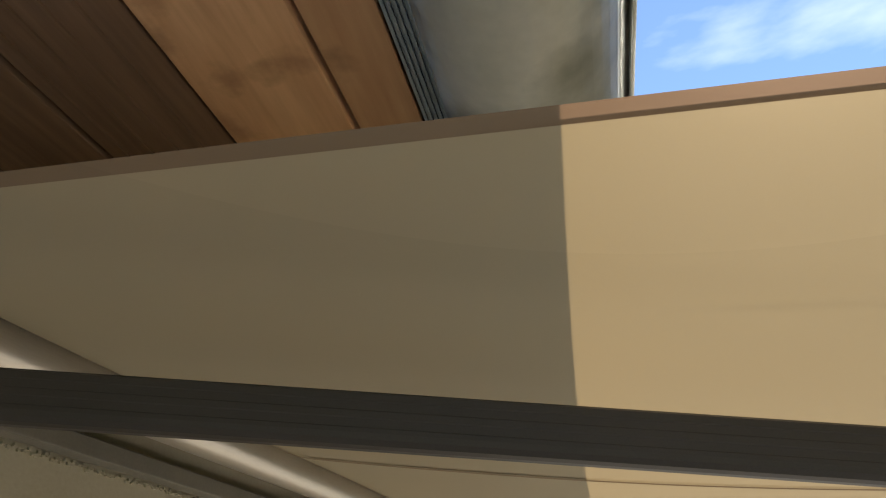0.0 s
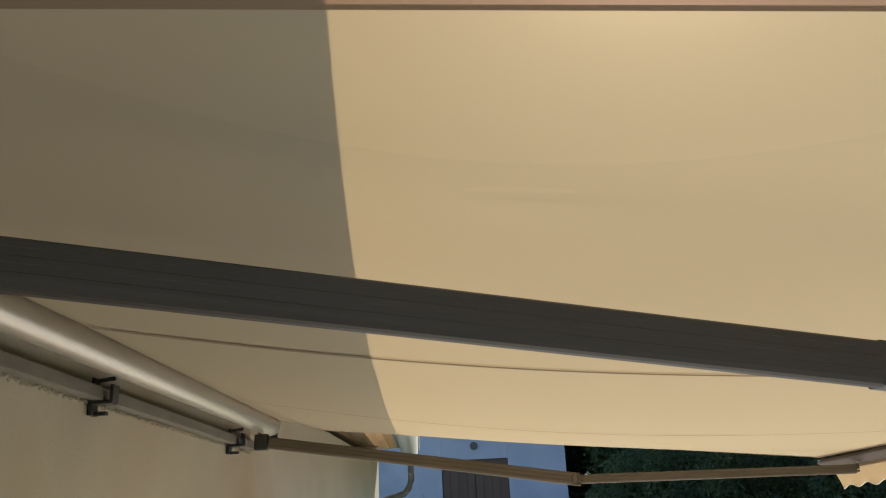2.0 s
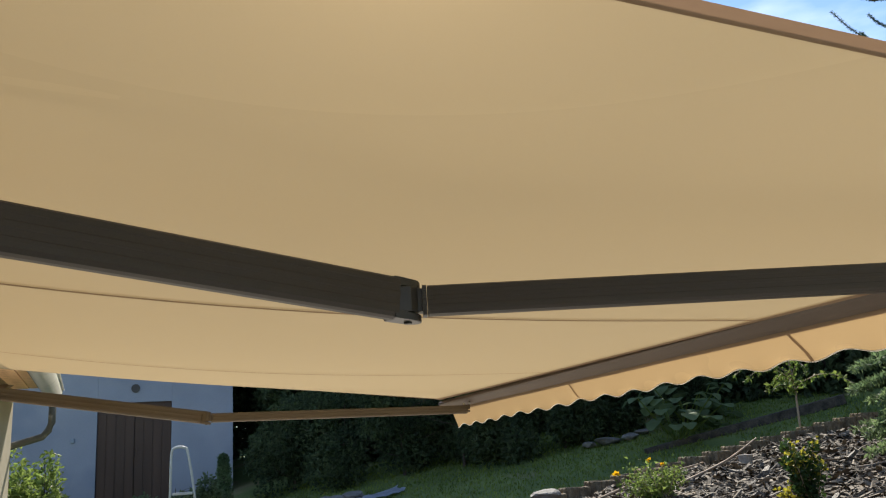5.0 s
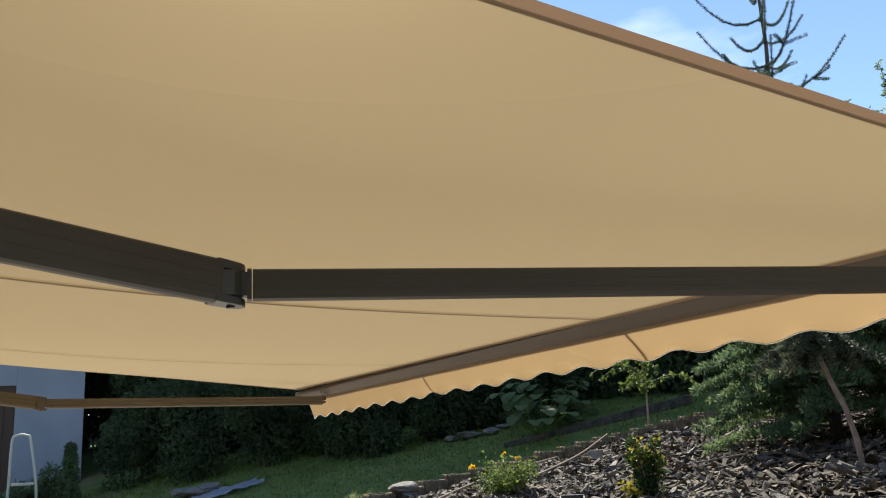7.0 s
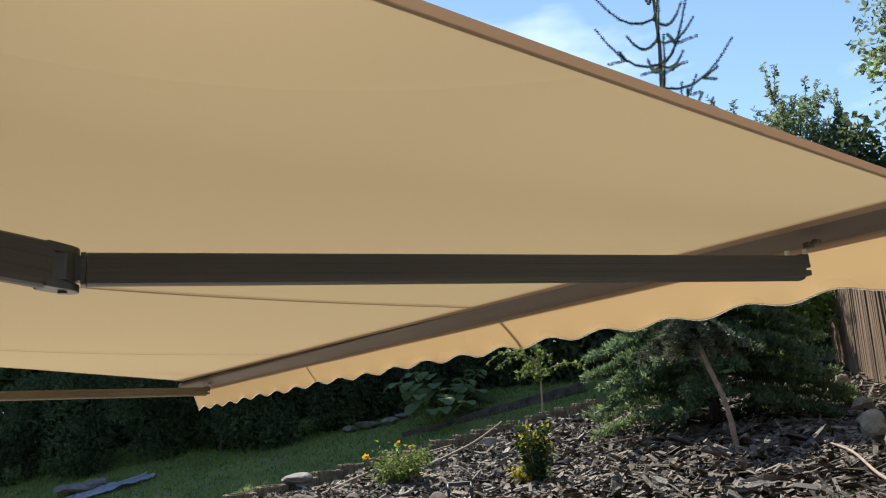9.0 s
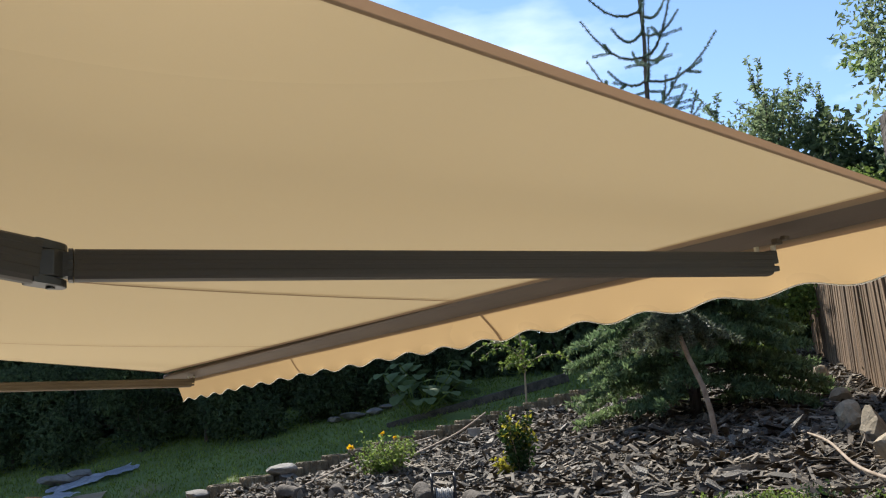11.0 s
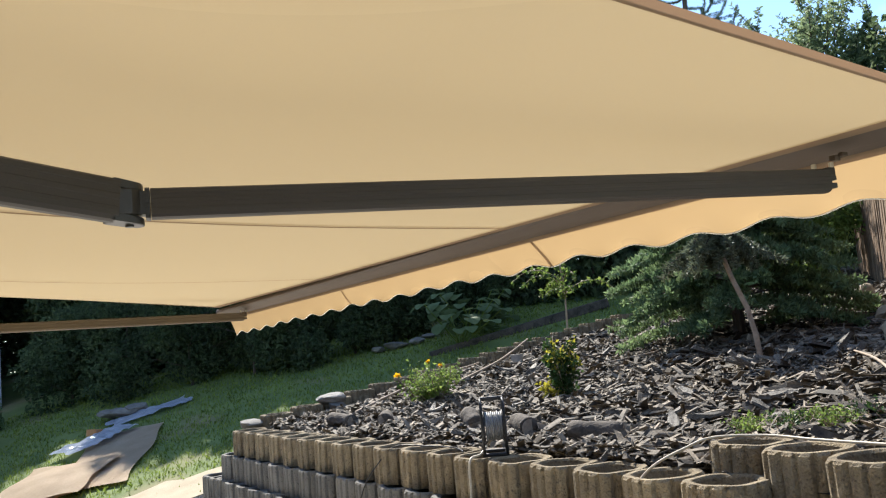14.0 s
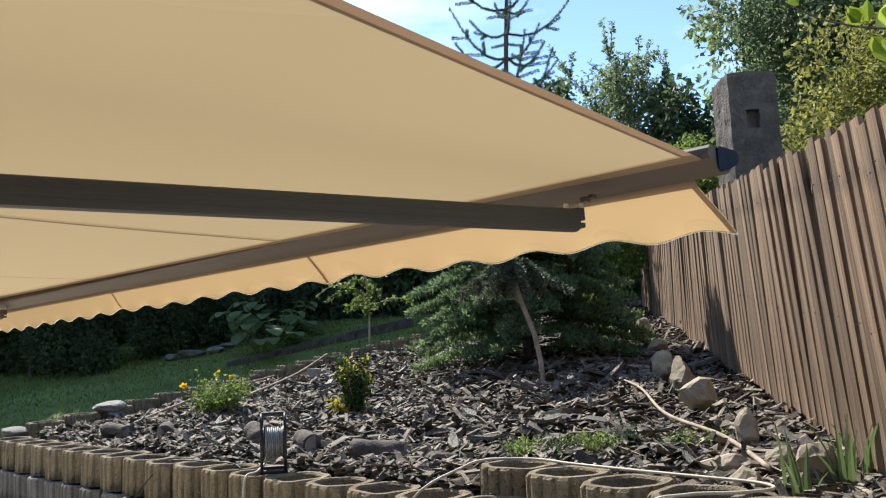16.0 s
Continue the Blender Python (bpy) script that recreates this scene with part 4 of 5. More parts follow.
def build_fence():
    r = random.Random(3)
    fence = empty("fence", (FA.x, FA.y, 0))
    tagged(fence, "weathered brown upright board fence climbing the slope", "fence")
    d = (FB - FA).normalized()
    side = Vector((d.y, -d.x, 0))
    length = (FB - FA).length + 0.6
    inv = Matrix.Translation((-FA.x, -FA.y, 0))
    shapes = []
    for k in range(5):
        bm = bmesh.new()
        w, h, t = 0.041, 1.0, 0.008
        rows = []
        for i in range(5):
            z = i / 4
            bow = 0.003 * math.sin(z * 3 + k)
            rows.append([bm.verts.new((sx * (w * (0.86 + 0.14 * z) - 0.003 * r.random()) + bow, sy * t, z)) for sx, sy in ((-1, -1), (1, -1), (1, 1), (-1, 1))])
        rows[-1][0].co.z += r.uniform(-0.008, 0.008)
        rows[-1][1].co.z += r.uniform(-0.008, 0.008)
        for a, b in zip(rows, rows[1:]):
            for j in range(4):
                bm.faces.new((a[j], a[(j + 1) % 4], b[(j + 1) % 4], b[j]))
        bm.faces.new(rows[-1])
        bm.normal_update()
        me = bpy.data.meshes.new("board")
        bm.to_mesh(me)
        bm.free()
        me.materials.append(M["fence"])
        shapes.append(me)
    nail = bpy.data.meshes.new("nail")
    nb = bm_cyl((0, 0, 0), (0, -0.003, 0), 0.0036, 7)
    nb.to_mesh(nail)
    nb.free()
    nail.materials.append(M["log"])
    ang = math.degrees(math.atan2(d.y, d.x))
    s, i = 0.0, 0
    while s < length:
        p = FA + d * s
        z0 = bed_z(p.x, p.y) - 0.06
        h = 1.33 + r.uniform(-0.015, 0.02)
        ob = new("board", shapes[i % 5])
        ob.parent = fence
        ob.matrix_parent_inverse = inv
        lean = 5.5 - 7.5 * min(1.0, s / 8.0) + r.gauss(0, 0.4)
        ob.matrix_basis = Matrix.Translation(p + Vector((0, 0, z0)) + side * r.uniform(-0.005, 0.004)) @ pose(0, 0, 0, 0, 0, ang) @ pose(0, 0, 0, -lean, r.gauss(0.5, 0.75), 0) @ Matrix.Diagonal((r.uniform(0.84, 1.08), 1, h, 1))
        if s < 4.8:
            for zz in (0.47 + r.uniform(-0.01, 0.01), 0.87 + r.uniform(-0.01, 0.01)):
                n = new("nail", nail)
                n.parent = fence
                n.matrix_parent_inverse = inv
                n.matrix_basis = Matrix.Translation(p + Vector((0, 0, z0 + h * zz)) + Vector((0, 0, 0))) @ pose(0, 0, 0, 0, 0, ang) @ pose(0, math.tan(radians(lean)) * h * zz + 0.022, 0, 180, 0, 0)
        s += r.uniform(0.077, 0.093)
        i += 1
    for h in (0.34, 1.12):
        a, b = FA.copy(), FA + d * length
        a.z, b.z = bed_z(a.x, a.y) + h, bed_z(b.x, b.y) + h
        part("rail", extrude([(-0.03, -0.04), (0.03, -0.04), (0.03, 0.04), (-0.03, 0.04)], a + side * (0.06 - 0.095 * h), b + side * (0.06 + 0.05 * h)), M["fence"], fence).matrix_parent_inverse = inv
    for k in range(6):
        p = FA + d * (0.3 + 1.85 * k) + side * 0.16
        part("post", bm_box((0.09, 0.09, 1.4), (p.x, p.y, bed_z(p.x, p.y) + 0.55), 0.006), M["fence"], fence).matrix_parent_inverse = inv


build_fence()


def build_pillar():
    ob = empty("stone_pillar", (8.32, 2.75, 1.2))
    tagged(ob, "rough dark stone pillar with a square recess beyond the fence", "pillar")
    def block(w, h0, h1, top):
        bm = bmesh.new()
        # four walls round a square recess on the front face
        bmesh.ops.create_cube(bm, size=1, matrix=Matrix.Translation((0, 0, (h0 + h1) / 2)) @ Matrix.Diagonal((w, w, h1 - h0, 1)))
        bmesh.ops.subdivide_edges(bm, edges=bm.edges[:], cuts=14, use_grid_fill=True)
        for v in bm.verts:
            k = noise.noise(v.co * 9) * 0.012 + noise.noise(v.co * 25) * 0.006
            v.co += Vector((v.co.x, v.co.y, 0)).normalized() * k
            if v.co.z > h1 - 0.02:
                v.co.z += top * (1 - abs(v.co.x) / w * 1.6) * 0.5
        bm.normal_update()
        hole = [f for f in bm.faces if f.normal.y < -0.7 and abs(f.calc_center_median().x + 0.01) < 0.062 and abs(f.calc_center_median().z - 2.345) < 0.072]
        if hole:
            r = bmesh.ops.extrude_face_region(bm, geom=hole)
            for v in [g for g in r["geom"] if isinstance(g, bmesh.types.BMVert)]:
                v.co.y += 0.07
            bmesh.ops.delete(bm, geom=[f for f in hole if f.is_valid], context="FACES")
        return bm
    part("shaft", block(0.39, 0.0, 1.95, 0.0), M["pillar"], ob)
    part("head", block(0.39, 1.95, 2.70, 0.05), M["pillar"], ob)
    ob.rotation_euler = (0, 0, radians(-45))


build_pillar()


# ---- plants ----
def trunk_path(base, top, bend, n=8, seed=0):
    b, t = Vector(base), Vector(top)
    r = random.Random(seed)
    q = Vector((r.uniform(-1, 1), r.uniform(-1, 1), 0)) * bend
    return [b.lerp(t, i / n) + q * math.sin(math.pi * i / n) + Vector((noise.noise(Vector((i * 0.9, seed, 0))), noise.noise(Vector((i * 0.9, seed, 9))), 0)) * bend * 0.4 for i in range(n + 1)]


def broad_tree(name, base, height, radii, count, size, material, label, seed, trunk_r=0.12, lumps=22, low=0.35, twigs=14):
    rng = np.random.default_rng(seed)
    ob = empty(name, base)
    tagged(ob, label, "tree")
    bm = sweep(trunk_path((0, 0, 0), (0, 0, height * 0.85), height * 0.03, seed=seed), trunk_r, 9, taper=0.25)
    c = np.array([0, 0, height * (1 + low) / 2 - radii[2] * 0.05])
    r = random.Random(seed)
    for k in range(twigs):
        z = height * r.uniform(low, 0.75)
        a = r.uniform(0, math.tau)
        e = Vector((math.cos(a) * radii[0] * 0.8, math.sin(a) * radii[1] * 0.8, z + height * 0.14))
        sweep(trunk_path((0, 0, z), e, 0.12, 5, seed + k), trunk_r * 0.3, 6, bm, 0.2)
    part("trunk", bm, M["trunk"], ob)
    p, q = blob_points(count, c, radii, rng, lumps, 0.35)
    leaf_object("crown", p, q * 0.5, size, material, ob, rng=rng, droop=0.4)
    return ob


def shoots(ob, heads, reach, leaf, per, material, seed, fall=0.0):
    """Loose leafy twigs that stick out of a crown; fall: how far their tips hang."""
    r = random.Random(seed)
    rng = np.random.default_rng(seed)
    C, D = [], []
    for h, way in heads:
        h, way = Vector(h), Vector(way).normalized()
        for k in range(3):
            d = (way + Vector((r.gauss(0, 0.3), r.gauss(0, 0.3), r.gauss(0, 0.2)))).normalized()
            l = reach * r.uniform(0.5, 1.15)
            p = [h + d * l * u - Vector((0, 0, fall * l * u * u)) for u in (0, 0.3, 0.6, 0.8, 1)]
            part("twig", sweep(p, 0.012, 4, taper=0.3), M["trunk"], ob)
            c, dd = needles_along(p, per, leaf, rng, 0.85)
            dd[:, 2] -= fall * 1.5
            C.append(c)
            D.append(dd)
    leaf_object("twig_leaves", np.concatenate(C), np.concatenate(D), leaf, material, ob, wide=0.5, rng=rng)


def needles_along(points, n, length, rng, spread=0.8):
    """Needle centres and directions along a twig."""
    pts = np.array([tuple(p) for p in points])
    k = rng.uniform(0, len(pts) - 1.001, n)
    i = k.astype(int)
    c = pts[i] + (pts[i + 1] - pts[i]) * (k - i)[:, None]
    d = pts[i + 1] - pts[i]
    d /= np.linalg.norm(d, axis=1, keepdims=True) + 1e-9
    q = rng.normal(size=(n, 3))
    q -= (q * d).sum(1, keepdims=True) * d
    q /= np.linalg.norm(q, axis=1, keepdims=True)
    return c, d * (1 - spread) * 2 + q * spread * 2


def spruce(base, height, reach, label, seed, material, whorls=16, start=0.25, thick=0.05, needle=0.09, density=520):
    r = random.Random(seed)
    rng = np.random.default_rng(seed)
    ob = empty("spruce_tree", base)
    tagged(ob, label, "tree")
    bm = sweep([(0.05 * math.sin(i), 0.04 * math.cos(i * 1.3), height * i / 10) for i in range(11)], 0.085, 9, taper=0.15)
    C, D = [], []
    for wz in range(whorls):
        f = start + (1 - start) * (wz / (whorls - 1)) ** 0.9
        z = height * f * 0.985
        L = reach * (1 - f) ** 0.7 + 0.22
        arms = 4 if f < 0.68 else 3
        for b in range(arms):
            a = math.tau * (b + r.uniform(-0.25, 0.25)) / arms + wz * 0.7
            l = L * r.uniform(0.55, 1.1)
            rise = 0.22 + 0.55 * f
            pts = [Vector((math.cos(a) * l * u, math.sin(a) * l * u, z + l * (rise * u * u - 0.12 * math.sin(math.pi * u)))) for u in (0, 0.2, 0.4, 0.6, 0.8, 1.0)]
            sweep(pts, 0.018, 5, bm, 0.3)
            c, d = needles_along(pts, int(density * l), needle, rng)
            C.append(c)
            D.append(d)
            for sgn in (-1, 1):
                for u in ((0.42, 0.7) if f < 0.62 else (0.55,) if f < 0.68 else ()):
                    s0 = pts[0].lerp(pts[-1], u)
                    s0.z = z + l * (rise * u * u - 0.12 * math.sin(math.pi * u))
                    aa = a + sgn * 0.85
                    sl = l * (1 - u) * 0.5 + 0.10
                    sp = [s0 + Vector((math.cos(aa) * sl * q, math.sin(aa) * sl * q, 0.12 * sl * q)) for q in (0, 0.5, 1.0)]
                    c, d = needles_along(sp, int(density * sl), needle, rng)
                    C.append(c)
                    D.append(d)
    lead = [Vector((0, 0, height * 0.8)), Vector((0, 0, height))]
    c, d = needles_along(lead, 500, needle, rng)
    C.append(c)
    D.append(d)
    part("trunk", bm, M["trunk"], ob)
    C, D = np.concatenate(C), np.concatenate(D)
    leaf_object("needles", C, D * 2, needle, material, ob, wide=0.16, fold=0.02, rng=rng)
    return ob


def at_range(eye_heading, dist):
    a = radians(eye_heading)
    return 1.75 + math.sin(a) * dist, -0.1 + math.cos(a) * dist


# trees behind, against the sky
x, y = at_range(50.6, 15)
spruce((x, y, 1.8), 9.5, 2.1, "tall spruce with sparse upswept branches against the sky", 3, M["needle"], 12, 0.45, needle=0.042, density=1250)
x, y = at_range(57.5, 19)
tree_a = broad_tree("broadleaf_tree", (x, y, 2.2), 5.9, (1.75, 1.75, 2.4), 24000, 0.10, M["tree"], "dense green broadleaf tree against the sky", 5, 0.16, 34, 0.3)
rr = random.Random(6)
shoots(tree_a, [((rr.uniform(-1, 1) * 1.3, rr.uniform(-1, 1) * 1.3, rr.uniform(3.9, 5.7)), (rr.uniform(-0.6, 0.6), rr.uniform(-0.6, 0.6), 1)) for _ in range(34)], 0.85, 0.10, 44, M["tree"], 6)
x, y = at_range(68.6, 21)
tree_b = broad_tree("broadleaf_tree", (x, y, 2.2), 8.6, (1.25, 1.25, 3.2), 9000, 0.15, M["tree"], "open-crowned green tree beyond the fence", 8, 0.16, 22, 0.3)
shoots(tree_b, [((rr.uniform(-1, 1) * 1.1, rr.uniform(-1, 1) * 1.1, rr.uniform(3.4, 8.2)), (rr.uniform(-1, 1), rr.uniform(-1, 1), 0.4)) for _ in range(46)], 1.25, 0.16, 40, M["fresh"], 7, 0.7)
x, y = at_range(72.5, 16)
broad_tree("broadleaf_tree", (x, y, 2.0), 8.2, (2.3, 2.3, 3.3), 26000, 0.14, M["tree"], "spreading sunlit green tree beyond the fence", 9, 0.2, 30, 0.25)
x, y = at_range(81.0, 14)
broad_tree("broadleaf_tree", (x, y, 2.0), 8.2, (2.6, 2.6, 3.3), 20000, 0.15, M["tree"], "spreading green tree beyond the fence", 14, 0.2, 30, 0.25)
x, y = at_range(71.5, 9.6)
broad_tree("bush", (x, y, 1.6), 3.0, (1.0, 1.0, 1.25), 14000, 0.075, M["lime"], "yellow-green sunlit shrub beyond the fence", 10, 0.07, 22, 0.2)
x, y = at_range(76.5, 7.6)
broad_tree("bush", (x, y, 1.5), 3.1, (1.1, 1.0, 1.3), 14000, 0.07, M["lime"], "yellow-green sunlit shrub beyond the fence", 12, 0.07, 22, 0.2)
x, y = at_range(62.8, 14)
broad_tree("bush", (x, y, 2.2), 3.0, (1.0, 1.0, 1.2), 9000, 0.1, M["fresh"], "light green shrub behind the fence", 13, 0.07, 16, 0.2)


broad_tree("bush", (11.5, 6.45, 2.05), 1.75, (0.75, 0.75, 0.75), 7000, 0.08, M["fresh"], "sunlit green shrub at the end of the fence", 15, 0.03, 16, 0.15, 8)


# overhanging branch with large leaves close to the fence
def build_branch():
    ob = empty("overhanging_branch", (5.82, 1.07, 3.21))
    tagged(ob, "leafy twig with broad green leaves hanging over the fence", "branch")
    pts = [Vector((0.16, -0.55, -0.22)), Vector((0.08, -0.30, -0.12)), Vector((0.04, -0.15, -0.05)), Vector((0, 0, 0)), Vector((-0.04, 0.14, 0.07)), Vector((-0.09, 0.26, 0.17)), Vector((-0.11, 0.33, 0.24))]
    part("twig", sweep(pts, 0.007, 7, taper=0.4), M["trunk"], ob)
    r = random.Random(9)
    for k in range(20):
        u = r.uniform(1.3, 3.0) if k < 19 else r.uniform(3.5, 5.5)
        i = int(u)
        p = pts[i].lerp(pts[i + 1], u - i)
        d = Vector((r.uniform(-0.3, 0.3), r.uniform(-0.5, 0.5), r.choice((1, 1, 1, -1)) * r.uniform(0.5, 1))).normalized()
        p = p + d * r.uniform(0.01, 0.06)
        s = d.cross(Vector((r.uniform(0.4, 1), r.uniform(-0.6, 0.6), 0.2))).normalized()
        L = r.uniform(0.09, 0.15)
        n = d.cross(s)
        vs = [p, p + d * L * 0.25 + s * L * 0.33 + n * 0.012, p + d * L * 0.55 + s * L * 0.33 + n * 0.014, p + d * L * 0.82 + s * L * 0.14 + n * 0.006, p + d * L * 1.05, p + d * L * 0.82 - s * L * 0.14 + n * 0.006, p + d * L * 0.55 - s * L * 0.33 + n * 0.014, p + d * L * 0.25 - s * L * 0.33 + n * 0.012]
        mesh_object("leaf", [tuple(q) for q in vs], [(0, 1, 2, 3, 4), (0, 4, 5, 6, 7)], M["backlit_leaf"], ob)


build_branch()


# dark hedge closing the lawn, and trees added behind it for shade
def hedge(name, a, b, height, depth, count, size, material, label, seed):
    rng = np.random.default_rng(seed)
    ob = empty(name, ((a[0] + b[0]) / 2, (a[1] + b[1]) / 2, 0))
    tagged(ob, label, "hedge")
    ob_inv = Matrix.Translation((-(a[0] + b[0]) / 2, -(a[1] + b[1]) / 2, 0))
    t = rng.uniform(0, 1, count)
    L = math.hypot(b[0] - a[0], b[1] - a[1])
    lump = 0.75 + 0.25 * np.sin(t * L * 1.9 + seed) * np.sin(t * L * 0.77 + 2)
    u = rng.uniform(0, 1, count)
    hz = u * height * (0.82 + 0.18 * np.sin(t * L * 2.3 + 1) + 0.1 * np.sin(t * L * 5.1))
    dd = depth * lump * np.sqrt(np.clip(1 - (u - 0.35) ** 2 * 1.4, 0.05, 1)) * rng.choice([-1, -1, 1], count) * rng.uniform(0, 1, count) ** 0.6
    clump = 0.12 * np.sin(t * L * 9) * np.sin(hz * 7)
    nx, ny = (b[1] - a[1]) / L, -(b[0] - a[0]) / L
    x = a[0] + (b[0] - a[0]) * t - nx * (dd + clump) * -1
    y = a[1] + (b[1] - a[1]) * t - ny * (dd + clump) * -1
    z = np.array([min(lawn_z(px_, py_), 3.4) for px_, py_ in zip(x, y)]) + hz
    P = np.stack([x, y, z], 1)
    o = leaf_object("foliage", P, rng.normal(size=(count, 3)) * 0.3 + [0, -0.3, 0.2], size, material, ob, rng=rng, droop=0.3)
    o.matrix_parent_inverse = ob_inv
    bm = bmesh.new()
    r = random.Random(seed)
    for k in range(int(L / 0.6)):
        q = (k + 0.5) / int(L / 0.6)
        px_, py_ = a[0] + (b[0] - a[0]) * q, a[1] + (b[1] - a[1]) * q
        zz = min(lawn_z(px_, py_), 3.4)
        sweep(trunk_path((px_, py_, zz - 0.1), (px_ + r.uniform(-0.3, 0.3), py_ + r.uniform(-0.3, 0.3), zz + height * 0.85), 0.15, 5, seed + k), 0.05, 6, bm, 0.3)
    part("stem", bm, M["trunk"], ob).matrix_parent_inverse = ob_inv
    return ob


hedge("hedge", (4.0, 19.6), (7.2, 17.0), 5.2, 0.9, 52000, 0.17, M["hedge"], "tall dark green hedge at the end of the lawn", 21)
hedge("hedge", (6.8, 17.1), (11.2, 14.6), 5.2, 0.9, 52000, 0.17, M["hedge"], "tall dark green hedge at the end of the lawn", 22)
hedge("hedge", (10.8, 14.9), (15.5, 9.0), 4.4, 0.9, 46000, 0.17, M["hedge"], "tall dark green hedge above the bed", 23)
hedge("hedge", (15.0, 10.0), (19.5, 6.2), 4.0, 0.9, 28000, 0.17, M["hedge"], "tall dark green hedge above the bed", 24)
for i, (hx, hy, s) in enumerate([(4.0, 17.0, 1.1), (4.9, 16.2, 1.2), (5.8, 15.3, 1.15), (6.7, 14.5, 1.1), (7.5, 13.9, 1.0), (8.3, 13.6, 0.9), (9.3, 13.4, 0.9), (10.3, 12.8, 0.9)]):
    broad_tree("bush", (hx, hy, lawn_z(hx, hy) - 0.05), 1.5 * s, (0.85 * s, 0.75 * s, 0.95 * s), 7000, 0.09, M["hedge"], "dark leafy shrub in front of the hedge", 30 + i, 0.03, 12, 0.15, 8)
hedge("hedge", (1.5, 25.5), (9.0, 21.5), 7.0, 1.3, 40000, 0.24, M["hedge"], "tall dark thicket behind the outbuilding", 25)
# trees added behind the hedge, crowns out of view, to shade the lawn
for i, (x, y, h) in enumerate([(2.6, 23.5, 9.6), (5.2, 22.4, 9.5), (7.6, 21.2, 9.2), (9.9, 20.0, 8.8), (12.0, 18.6, 7.4), (13.6, 17.2, 6.6), (8.4, 26.0, 11.8), (3.4, 27.0, 11.5)]):
    broad_tree("broadleaf_tree", (x, y, min(lawn_z(x, y), 3.2)), h, (2.0, 2.0, h * 0.42), 15000, 0.32, M["hedge"], "tall dark tree added behind the hedge to shade the lawn", 50 + i, 0.25, 26, 0.2)


def conifer(base, height, radius, count, label, seed):
    rng = np.random.default_rng(seed)
    r = random.Random(seed)
    ob = empty("conifer", base)
    tagged(ob, label, "conifer")
    bm = sweep([(0, 0, -0.05), (0.02, 0, height * 0.5), (0, 0.02, height * 0.95)], 0.06, 8, taper=0.2)
    C, D = [], []
    nb = 110
    for k in range(nb):
        f = (k / nb) ** 0.9
        z = height * (0.04 + 0.9 * f)
        a = k * 2.399 + r.uniform(-0.3, 0.3)
        l = radius * (1 - f * 0.72) * r.uniform(0.7, 1.12)
        pts = [Vector((math.cos(a) * l * u, math.sin(a) * l * u, z + 0.25 * l * u - 0.35 * l * u * u)) for u in (0, 0.25, 0.5, 0.75, 1)]
        sweep(pts, 0.012, 4, bm, 0.3)
        for u in (0.3, 0.45, 0.6, 0.75, 0.88, 1.0):
            p0 = pts[0].lerp(pts[-1], u)
            p0.z = z + 0.25 * l * u - 0.35 * l * u * u
            for s in (-1, 1):
                aa = a + s * r.uniform(0.4, 0.9)
                sl = 0.22 * radius * r.uniform(0.7, 1.3)
                sp = [p0 + Vector((math.cos(aa) * sl * q, math.sin(aa) * sl * q, -0.18 * sl * q * q)) for q in (0, 0.5, 1)]
                c, d = needles_along(sp, count // (nb * 12), 0.03, rng)
                C.append(c)
                D.append(d)
    part("trunk", bm, M["trunk"], ob)
    leaf_object("needles", np.concatenate(C), np.concatenate(D) * 2, 0.055, M["fir"], ob, wide=0.3, fold=0.03, rng=rng)
    return ob


conifer((7.9, 4.85, bed_z(7.9, 4.85)), 2.5, 1.08, 150000, "broad dark green conifer growing in the bark mulch", 71)


def weeping_tree():
    b = Vector((6.74, 3.77, bed_z(6.74, 3.77)))
    ob = empty("weeping_tree", tuple(b))
    tagged(ob, "small grafted weeping conifer on a bare leaning stem", "tree")
    pts = [Vector((0, 0, -0.05)), Vector((-0.01, 0.01, 0.2)), Vector((-0.03, 0.04, 0.4)), Vector((-0.09, 0.09, 0.62)), Vector((-0.13, 0.12, 0.80))]
    part("stem", sweep(pts, 0.021, 10, taper=0.8), M["stick"], ob, "bare brown stem")
    rng = np.random.default_rng(8)
    r = random.Random(8)
    C, D = [], []
    bm = bmesh.new()
    for k in range(40):
        a = r.uniform(0, math.tau)
        l = r.uniform(0.12, 0.46)
        h = r.uniform(0.0, 0.16)
        p = [pts[-1] + Vector((math.cos(a) * l * u, math.sin(a) * l * u, h + 0.12 * u - 0.26 * u * u)) for u in (0, 0.25, 0.5, 0.75, 1)]
        sweep(p, 0.006, 4, bm, 0.4)
        c, d = needles_along(p, 260, 0.03, rng)
        C.append(c)
        D.append(d)
    part("twig_spray", bm, M["trunk"], ob)
    leaf_object("needles", np.concatenate(C), np.concatenate(D) * 2, 0.045, M["weep"], ob, wide=0.25, rng=rng)


weeping_tree()


